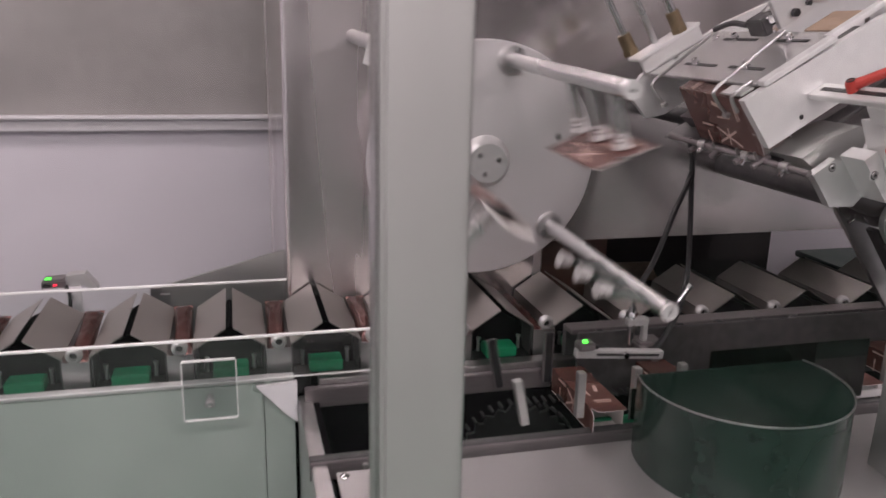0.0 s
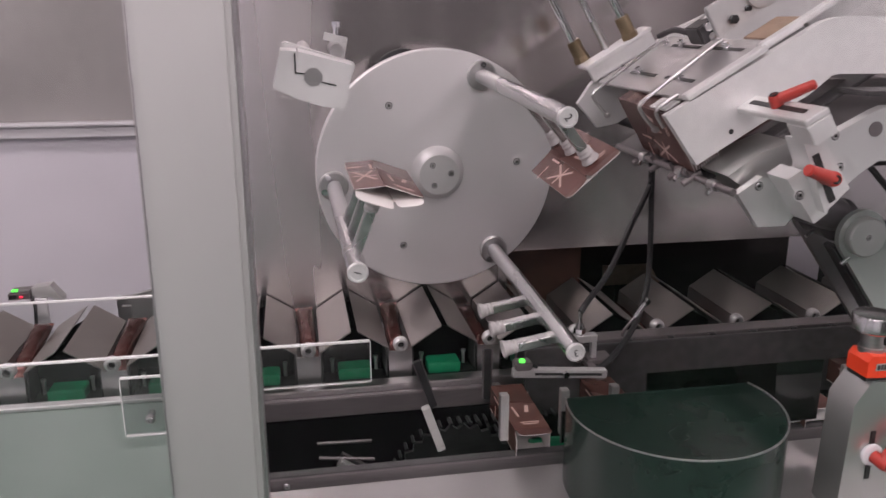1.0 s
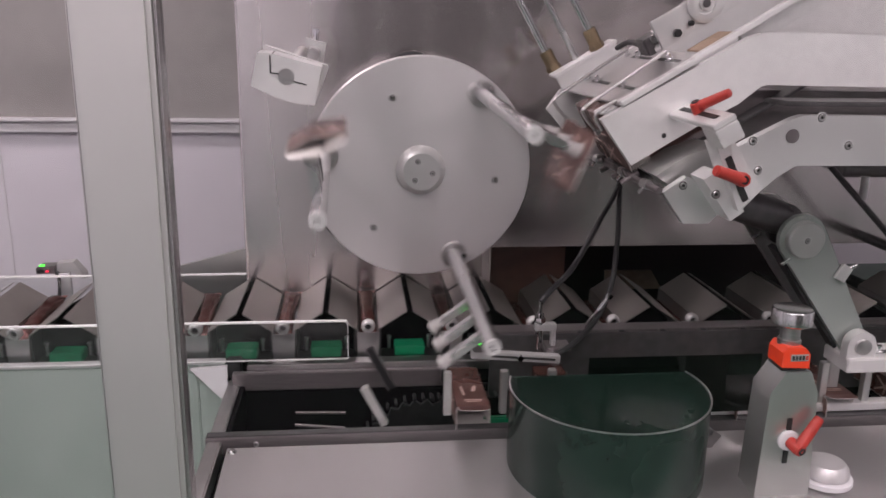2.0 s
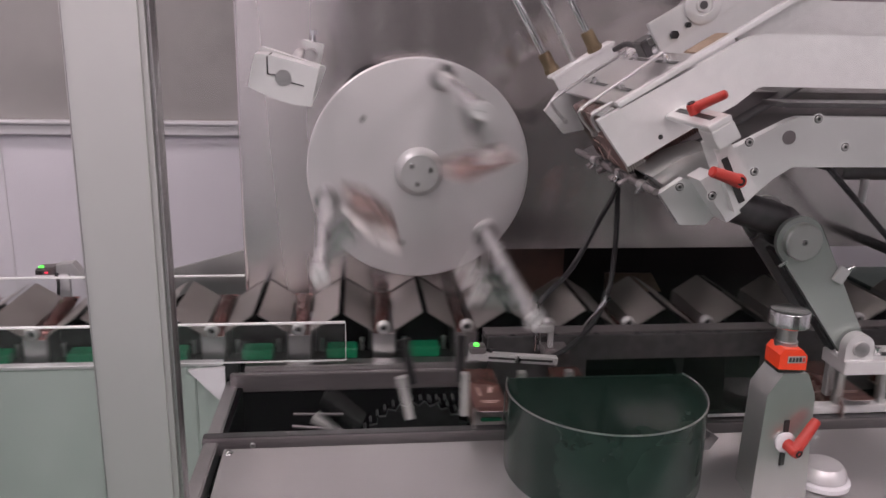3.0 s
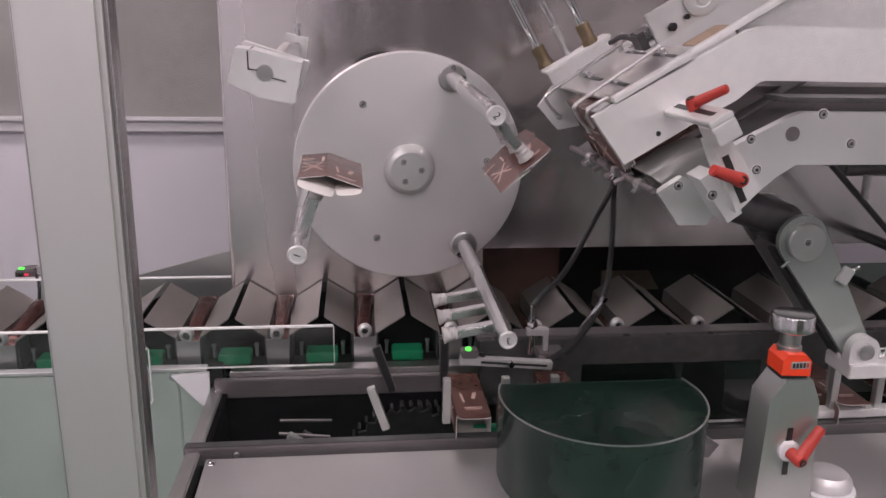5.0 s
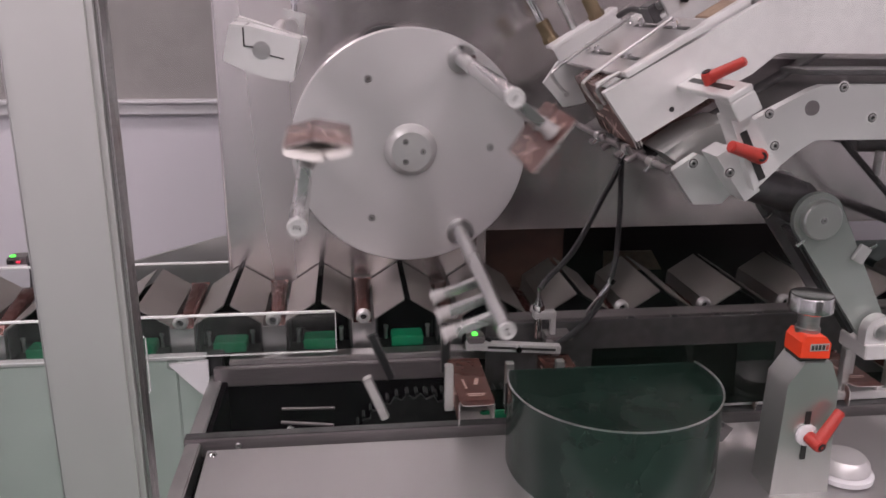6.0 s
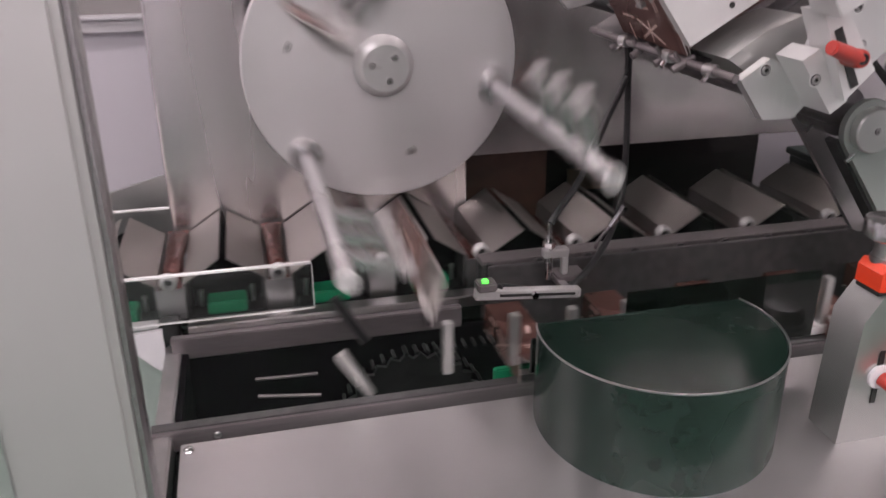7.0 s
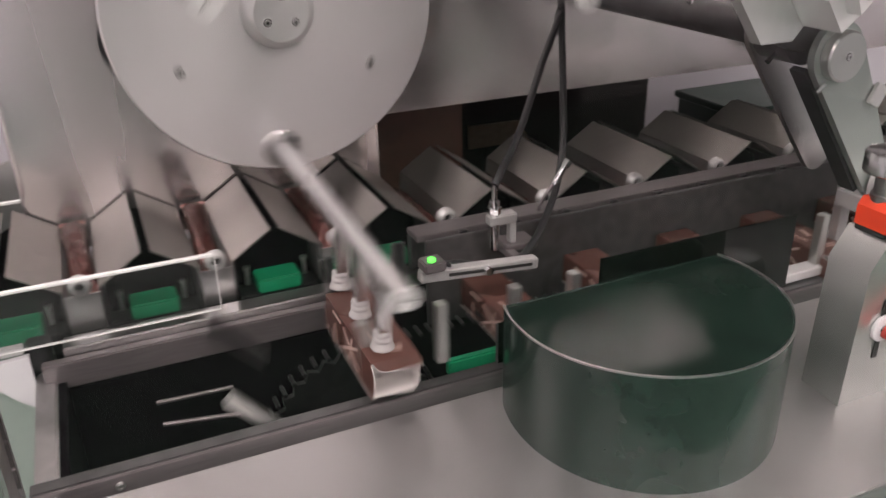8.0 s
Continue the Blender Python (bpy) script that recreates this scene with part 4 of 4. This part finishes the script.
for nm, pts in (("sensor_cable", [(0.716, 1.16, 1.215), (0.727, 1.152, 1.140), (0.690, 1.13, 1.075), (0.640, 1.09, 1.010), (0.590, 1.04, 0.985), (0.574, 1.027, 0.972)]),
                ("sensor_cable", [(0.735, 1.165, 1.215), (0.731, 1.157, 1.140), (0.728, 1.14, 1.040), (0.712, 1.11, 0.965), (0.665, 1.06, 0.915), (0.580, 0.985, 0.897), (0.500, 0.975, 0.915), (0.487, 0.965, 0.920)])):
    solo(nm, sweep(pts, 0.0046, 10, 8), RUBBER, "black rubber cable hanging from the magazine", "cable", "sensor cables")
gland = thing("cable_clip", 0.725, 1.15, 1.22, "black cable clip on the back wall", "clip")
part("clip", rod((0.725, 1.15, 1.222), (0.725, 1.3295, 1.225), 0.014, 14), RUBBER, gland)
nozzle = thing("air_nozzle", 0.69, 1.09, 0.905, "small steel air nozzle on a bent tube beside the buckets", "nozzle")
part("tip", join(rod((0.686, 1.085, 0.936), (0.703, 1.085, 0.960), 0.0042, 14, bev=0.0006), rod((0.701, 1.085, 0.957), (0.706, 1.085, 0.964), 0.0062, 6)), CHROME, nozzle)
part("tube", sweep([(0.687, 1.085, 0.938), (0.676, 1.085, 0.925), (0.668, 1.086, 0.912), (0.667, 1.086, 0.9045)], 0.0024, 10, 6), RAIL, nozzle)
left_s = thing("infeed_sensor", -0.27, 1.32, 0.96, "grey barcode sensor with green and red lights", "sensor")
part("body", turn(box(-0.300, -0.262, 1.395, 1.43, 0.945, 0.967, 0.003), about(-0.28, 1.4, 0.955, -3)), RAIL, left_s)
part("arm", prism([(-0.262, 0.955), (-0.262, 0.972), (-0.232, 0.975), (-0.214, 0.950), (-0.214, 0.940), (-0.235, 0.955)], 1.40, 1.425, 0.002), ALU, left_s)
part("mast", box(-0.258, -0.243, 1.40, 1.42, 0.034, 0.954, 0.002), ALU, left_s)
part("green_light", box(-0.294, -0.284, 1.397, 1.405, 0.9675, 0.9698, 0.001), LED_GREEN, left_s)
part("red_light", box(-0.281, -0.275, 1.391, 1.3945, 0.9575, 0.9605, 0.0005), LED_RED, left_s)
part("lens", box(-0.297, -0.285, 1.392, 1.3945, 0.9555, 0.9625, 0.0005), INK_RECESS, left_s)
part("sticker", box(-0.298, -0.264, 1.3925, 1.3945, 0.9465, 0.9540, 0.0005), WHITE_PAINT, left_s, "white sticker")
part("mount_plate", box(-0.2615, -0.238, 1.393, 1.3985, 0.885, 0.9535, 0.001), WHITE_PAINT, left_s, "white mounting plate")
part("lead", sweep([(-0.262, 1.40, 0.955), (-0.255, 1.385, 0.94), (-0.256, 1.38, 0.90), (-0.25, 1.385, 0.85)], 0.003, 8, 6), RUBBER, left_s)
left_s.location = (left_s.location.x - 0.018, 1.32, 0.96 - 0.034)

# ---- drive of the machine: how far the wheel has turned ----
STARTS = (-0.137, 1.17, 2.48, 3.79, 5.11, 6.40, 7.612)


def turned(t):
    """Degrees by which the wheel has turned: 240 at each index, then a rest."""
    a = 0.0
    for s in STARTS:
        a += 120 * (1 - math.cos(math.pi * min(1.0, max(0.0, (t - s) / 0.98))))
    return a


PITCH = 0.14
STEPS = [i / 15 for i in range(121)]
FINE = [i / 30 for i in range(241)]

# ---- bucket conveyor ----
chain = thing("bucket_conveyor", 0, 1.12, 0.85, "running chain of steel buckets with roof plates", "conveyor")


def trough_mesh():
    bm = bmesh.new()
    prof = [(-0.0185, 0.893), (-0.0165, 0.868), (-0.012, 0.848), (0.012, 0.848), (0.0165, 0.868), (0.0185, 0.893)]
    inner_p = [(x * 0.93, z + 0.0012) for x, z in prof]
    rings = [[bm.verts.new((x, y, z)) for x, z in pts] for pts, y in ((prof, 1.132), (prof, 1.324), (inner_p, 1.324), (inner_p, 1.132))]
    for a, b in zip(rings, rings[1:] + rings[:1]):
        for k in range(len(prof) - 1):
            bm.faces.new((a[k], a[k + 1], b[k + 1], b[k]))
    return finish(bm, STEEL, True)


def roof_mesh(s):
    bm = prism([(s * 0.0175, 0.8955), (s * 0.0178, 0.8935), (s * 0.0650, 0.9245), (s * 0.0650, 0.9265)], 1.128, 1.324, 0.0003)
    return finish(bm, PLATE, False)


def side_mesh(s):
    bm = prism([(s * 0.0195, 0.846), (s * 0.0215, 0.846), (s * 0.0215, 0.893), (s * 0.0195, 0.893)], 1.134, 1.32, 0.0003)
    return finish(bm, DARK_RAIL, False)


FRONT = finish(join(prism([(-0.0175, 0.846), (0.0175, 0.846), (0.0185, 0.889), (-0.0185, 0.889)], 1.128, 1.1305, 0.0005)), STEEL, True)
bolt_bm = lathe((0, 1.1275, 0.9025), (0, -1, 0), [(0, 0.0115), (0.007, 0.0115), (0.011, 0.0095), (0.012, 0.0085), (0.012, 0.0058), (0.005, 0.0052)], 24)
# Socket bottom is coloured black for the shade in its recess.
for f in bolt_bm.faces:
    f.material_index = 1 if all(abs(v.co.y - 1.1225) < 1e-4 for v in f.verts) else 0
BOLT = finish(bolt_bm, [ALU, INK_RECESS], True)
BLOCK = finish(box(-0.0255, 0.0255, 1.130, 1.165, 0.8455, 0.863, 0.002), GREEN, True)
# Wedge in shade black colours in the dark space under the roof plates.
CARRIER_SHADE = finish(prism([(-0.046, 0.835), (0.046, 0.835), (0.046, 0.888), (0.0, 0.914), (-0.046, 0.888)], 1.170, 1.30, 0.001), BLACK, False)
PIN = finish(join(rod((0, 1.150, 0.852), (0, 1.150, 0.871), 0.0026, 12), rod((0, 1.150, 0.871), (0, 1.150, 0.875), 0.0040, 6)), STEEL, True)
LIP = finish(box(-0.046, 0.046, 1.134, 1.168, 0.8385, 0.8450, 0.001), BLACK_METAL, True)
TROUGH, ROOFS, SIDES = trough_mesh(), (roof_mesh(-1), roof_mesh(1)), (side_mesh(-1), side_mesh(1))
BUCKETS = [0.182 + PITCH * i for i in range(-18, 9)]


def sub(name, mesh, parent, x=0.0):
    ob = new(name, mesh)
    ob.parent = parent
    ob.location = (x, 0, 0)
    return ob


for bx in BUCKETS:
    bucket = new("bucket", TROUGH)
    bucket.parent = chain
    bucket.location = (bx, -1.12, -0.85)
    for m in ROOFS:
        sub("roof_plate", m, bucket)
    for m in SIDES:
        sub("side_sheet", m, bucket)
    sub("front_tab", FRONT, bucket)
    sub("bolt", BOLT, bucket)
    sub("green_block", BLOCK, bucket, PITCH / 2)
    sub("carrier", CARRIER_SHADE, bucket, PITCH / 2)
    sub("lip", LIP, bucket, PITCH / 2)
    for px in (0.036, 0.104):
        sub("pin", PIN, bucket, px)


def pouch_meshes():
    rnd = random.Random(5)
    out = []
    for k in range(3):
        bm = bmesh.new()
        nx, ny = 10, 22
        grid = {}
        for sgn in (1, -1):
            for i in range(nx + 1):
                for j in range(ny + 1):
                    u, v = i / nx * 2 - 1, j / ny * 2 - 1
                    if sgn < 0 and (abs(u) == 1 or abs(v) == 1):
                        grid[(sgn, i, j)] = grid[(1, i, j)]
                        continue
                    puff = (1 - abs(u) ** 2.5) * (1 - abs(v) ** 6)
                    crease = noise.noise(Vector((u * 2 + k * 7, v * 6, sgn * 3.0))) * 0.004 * (1 - abs(v) ** 8)
                    z = sgn * 0.014 * puff ** 0.6 + crease * puff
                    grid[(sgn, i, j)] = bm.verts.new((u * 0.0150 * (1 - 0.08 * (1 - abs(v)) * abs(u)), v * 0.078, z))
        for sgn in (1, -1):
            for i in range(nx):
                for j in range(ny):
                    q = [grid[(sgn, i, j)], grid[(sgn, i + 1, j)], grid[(sgn, i + 1, j + 1)], grid[(sgn, i, j + 1)]]
                    if len(set(q)) == 4:
                        bm.faces.new(q)
        seal = []
        for v0, v1 in ((-0.0875, -0.077), (0.077, 0.0875)):
            n = 12
            lo = [bm.verts.new((-0.015 + 0.030 * i / n, v0 + (0.0012 if v0 < 0 and i % 2 else 0), 0.0006 * (-1) ** i)) for i in range(n + 1)]
            hi = [bm.verts.new((-0.015 + 0.030 * i / n, v1 - (0.0012 if v1 > 0.08 and i % 2 else 0), 0.0006 * (-1) ** i)) for i in range(n + 1)]
            for i in range(n):
                seal.append(bm.faces.new((lo[i], lo[i + 1], hi[i + 1], hi[i])))
        for f in seal:
            f.material_index = 1
        out.append(finish(bm, [FOIL, FOIL_SEAL], True))
    return out


POUCH = pouch_meshes()
POUCHES = []
for k, bx in enumerate(BUCKETS):
    ob = tagged(new("foil_pouch", POUCH[k % 3]), "maroon foil pouch lying in a steel bucket", "pouch", "pouches in the buckets")
    POUCHES.append((ob, bx, ((k * 37) % 11 - 5) * 0.6))

# ---- carton chain with lugs ----
lugs = thing("carton_chain", 0.5, 0.95, 0.84, "carton chain with upright steel lugs", "conveyor")
LUG = finish(box(-0.0055, 0.0055, -0.006, 0.006, -0.033, 0.033, 0.0008), STAND_STEEL, True)
rear_bm = join(box(-0.0055, 0.0055, -0.0035, 0.0035, -0.040, 0.040, 0.0008), box(-0.0072, -0.0056, -0.0040, 0.0040, -0.040, 0.040, 0.0003), box(0.0056, 0.0072, -0.0040, 0.0040, -0.040, 0.040, 0.0003))
for f in rear_bm.faces:
    f.material_index = 1 if abs(f.calc_center_median().x) > 0.00555 else 0
REAR_LUG = finish(rear_bm, [RUBBER, RAIL], True)
LUGS = []
for i in range(-30, 12):
    ob = new("lug", LUG)
    ob.parent = lugs
    LUGS.append((ob, 0.432 + PITCH / 2 * i, 0.0, 0.916, 0.875, 0.0))
    ob = tagged(new("rear_lug", REAR_LUG), "dark steel rear lug")
    ob.parent = lugs
    LUGS.append((ob, 0.432 + PITCH / 2 * i, 0.0135, 1.067, 0.867, 0.35))
sprocket = thing("sprocket", 0.385, 0.96, 0.70, "dark toothed sprocket in the pit", "sprocket")
teeth = [((0.086 if i % 2 else 0.094) * math.cos(2 * math.pi * i / 60), (0.086 if i % 2 else 0.094) * math.sin(2 * math.pi * i / 60)) for i in range(60)]
part("toothed_wheel", prism([(0.385 + a, 0.735 + b) for a, b in teeth], 0.99, 0.997, 0.0003), BLACK_METAL, sprocket)
part("axle", rod((0.385, 0.885, 0.735), (0.385, 1.075, 0.735), 0.012, 20), STEEL, sprocket)
for i in range(24):
    a = radians(20 + i * 8.5)
    part("chain_roller", rod((0.385 + 0.098 * math.cos(a), 0.984, 0.735 + 0.098 * math.sin(a)), (0.385 + 0.098 * math.cos(a), 1.004, 0.735 + 0.098 * math.sin(a)), 0.0023, 10), BLACK_METAL, sprocket)
for i in range(22):
    part("chain_roller", rod((0.375 + i * 0.0127, 0.984, 0.833), (0.375 + i * 0.0127, 1.004, 0.833), 0.0023, 10), BLACK_METAL, sprocket)
# ---- cartons ----
WA, WB, CL = 0.048, 0.034, 0.138


def panel_mesh(w, flap):
    """One board panel in x and y, printed side up, with an end flap towards the operator."""
    bm = bmesh.new()

    def sheet(x0, x1, y0, y1, za, zb):
        v = [bm.verts.new(p) for p in ((x0, y0, za), (x1, y0, za), (x1, y1, zb), (x0, y1, zb))]
        w2 = [bm.verts.new((p.co.x, p.co.y, p.co.z - 0.0008)) for p in v]
        bm.faces.new(v)
        fs = [bm.faces.new(w2[::-1])]
        for i in range(4):
            j = (i + 1) % 4
            fs.append(bm.faces.new((v[i], w2[i], w2[j], v[j])))
        fs[0].material_index = 1
    sheet(-w / 2, w / 2, -CL / 2, CL / 2, 0.0, 0.0)
    if flap:
        a, e, rise, c = w / 2 - 0.0015, -CL / 2, flap * 0.16, min(flap * 0.55, 0.009)
        rim = [(a, 0)] + [(a - c + c * math.cos(k * math.pi / 8), flap - c + c * math.sin(k * math.pi / 8)) for k in range(5)]
        rim = rim + [(-x, d) for x, d in rim[::-1]]
        up = [bm.verts.new((x, e - d, rise * d / flap)) for x, d in rim]
        dn = [bm.verts.new((x, e - d, rise * d / flap - 0.0008)) for x, d in rim]
        bm.faces.new(up[::-1])
        bm.faces.new(dn).material_index = 1
        for i in range(len(rim)):
            j = (i + 1) % len(rim)
            bm.faces.new((up[i], up[j], dn[j], dn[i])).material_index = 1
    me = bpy.data.meshes.new("m")
    bm.to_mesh(me)
    bm.free()
    me.materials.append(CARTON_OUT)
    me.materials.append(CARTON_IN)
    return me


def print_mesh(bars):
    """Printed stripes as thin raised bars: centre, length, width, turn."""
    bms = []
    for x, y, ln, wd, a in bars:
        bms.append(turn(box(-wd / 2, wd / 2, -ln / 2, ln / 2, 0.0002, 0.0005, 0), pose(x, y, 0, 0, 0, a)))
    return finish(join(*bms), PRINT, False)


TOP_PANEL, SIDE_PANEL = panel_mesh(WA, 0.022), panel_mesh(WB, 0.017)
FAR_PANEL, RIGHT_PANEL = panel_mesh(WA, 0.003), panel_mesh(WB, 0.003)
STRIPES = print_mesh([(0.0, -0.012, 0.052, 0.0032, 28), (0.0, -0.014, 0.052, 0.0032, -26), (0.0, -0.014, 0.028, 0.0026, 78), (0.012, 0.030, 0.026, 0.0030, 0), (-0.010, 0.036, 0.022, 0.0024, 90)])
STRIPES_SIDE = print_mesh([(-0.010, -0.018, 0.030, 0.0030, 4), (0.008, -0.012, 0.020, 0.0055, -14), (0.002, -0.050, 0.026, 0.0022, 90), (0.002, -0.055, 0.022, 0.0018, 90)])


def build_carton(label):
    c = new("carton")
    tagged(c, label, "carton", "cartons")
    pans = []
    for nm, me, st in (("held_panel", TOP_PANEL, STRIPES_SIDE), ("side_panel", SIDE_PANEL, STRIPES), ("far_panel", FAR_PANEL, STRIPES_SIDE), ("side_panel", RIGHT_PANEL, STRIPES)):
        p = new(nm, me)
        p.parent = c
        s = new("print", st)
        s.parent = p
        pans.append(p)
    return c, pans


def panel_poses(a):
    """Where the three loose panels lie when the carton is opened by a degrees (0 is flat, 90 is square)."""
    bx, bz = -WB * math.cos(radians(a)), -WB * math.sin(radians(a))
    left = pose(-WA / 2 + bx / 2, 0, bz / 2 - 0.001, 0, -a, 0)
    right = pose(WA / 2 + bx / 2, 0, bz / 2 - 0.002, 0, 180 - a, 0)
    far = pose(bx, 0, bz - 0.003, 0, 180, 0)
    return left, far, right


PICK, DROP = 385.0, 630.0
CARTONS = []
for n in range(-9, 13):
    c, pans = build_carton("copper-brown printed carton with white inside, on its way to the chain")
    CARTONS.append((n, c, pans))
BLANK = finish(join(box(-WA / 2 - WB, WA / 2, -CL / 2, CL / 2, -0.0016, 0.0, 0.0002)), CARTON_OUT, False)
BLANKS = []
for k in range(30):
    ob = tagged(new("flat_carton", BLANK), "flat copper-brown carton blank in the magazine", "carton", "flat cartons in the magazine")
    BLANKS.append((ob, 13 + k))


def carried(theta):
    """The carton's pose on an arm at the orbit angle theta."""
    phi = 801 - 2 * theta
    x = ORBIT * math.cos(radians(theta)) + (TUBE + 0.0012) * math.cos(radians(phi))
    z = ORBIT * math.sin(radians(theta)) + (TUBE + 0.0012) * math.sin(radians(phi))
    return Matrix.Translation(HUB) @ AXIS @ pose(x, -0.292, z, 0, -(phi + 90), 0) @ Matrix.Translation((0.005, 0, 0))


AT_PICK, AT_DROP = carried(PICK), carried(DROP)


def stacked(slots):
    """A flat carton's pose in the magazine, so many places behind the mouth."""
    return Matrix.Translation(MU * (0.0034 * slots) + MN * 0.012) @ AT_PICK


def carton_pose(n, psi):
    start = 79.5 + 120 * n
    theta = PICK + psi - start
    if theta < PICK:
        wait = (start - psi) / 120
        k = math.floor(wait) + smooth01((wait - math.floor(wait)) * 5 - 4)
        return stacked(k), 0.0
    opened = 6 * smooth01((theta - PICK) / 40) + 18 * smooth01((theta - 440) / 90) + 66 * smooth01((theta - 560) / 70)
    if theta <= DROP:
        return carried(theta), opened
    k = smooth01((theta - DROP) / 22)
    run = PITCH * (theta - DROP) / 120
    end = pose(AT_DROP.translation.x + 0.032, 0.978, 0.857)
    return Matrix.Translation((run, 0, 0)) @ AT_DROP.lerp(end, k), 90.0


def blank_pose(slot, psi):
    wait = slot - (psi - 79.5) / 120
    k = math.floor(wait) + smooth01((wait - math.floor(wait)) * 5 - 4)
    return stacked(k)


def lug_pose(c, dx, y, z, drop):
    """Upright on the straight run, leaning where the chain bends round the sprocket."""
    lean = min(120.0, max(0.0, 520 * (0.398 - c)))
    a = radians(lean)
    x = max(c, 0.400) + 0.013 * smooth01((c - 0.45) / 0.04) if lean == 0 else 0.400 - 0.195 * math.sin(a)
    return pose(x + dx - 0.5, y - 0.95, z - 0.15 * (1 - math.cos(a)) - drop * max(0.0, math.sin(a - 0.75)) - 0.84, 0, -lean, 0)


def pouch_pose(x, lean):
    """Proud of the bucket at the infeed, settled to its bottom past the wheel."""
    k = smooth01((x - 0.40) / 0.12)
    return pose(x, 1.232 + 0.012 * k, 0.889 - 0.022 * k, 8 - 8 * k, 0, lean * (1 - k))


def motions():
    walk(wheel, [(t, Matrix.Translation(HUB) @ AXIS @ pose(0, 0, 0, 0, -turned(t), 0)) for t in FINE])
    for arm, base in ARMS:
        rows = []
        for t in FINE:
            a = base + turned(t)
            rows.append((t, pose(ORBIT * math.cos(radians(base)), 0.009, ORBIT * math.sin(radians(base)), 0, -(801 - 2 * a) + turned(t), 0)))
        walk(arm, rows)
    walk(chain, [(t, pose(PITCH * turned(t) / 120, 1.12, 0.85)) for t in STEPS])
    for ob, bx, lean in POUCHES:
        walk(ob, [(t, pouch_pose(bx + PITCH * turned(t) / 120, lean)) for t in STEPS])
    for ob, lx, *place in LUGS:
        walk(ob, [(t, lug_pose(lx + PITCH * turned(t) / 120, *place)) for t in STEPS])
    for n, c, pans in CARTONS:
        rows = [(t, *carton_pose(n, turned(t))) for t in FINE]
        walk(c, [(t, m) for t, m, a in rows])
        opening = [(t, a) for t, m, a in rows]
        if opening[0][1] == opening[-1][1]:
            opening = [opening[0], opening[-1]]
        for i in range(3):
            walk(pans[i + 1], [(t, panel_poses(a)[i]) for t, a in opening])
    for ob, slot in BLANKS:
        walk(ob, [(t, blank_pose(slot, turned(t))) for t in STEPS])


motions()
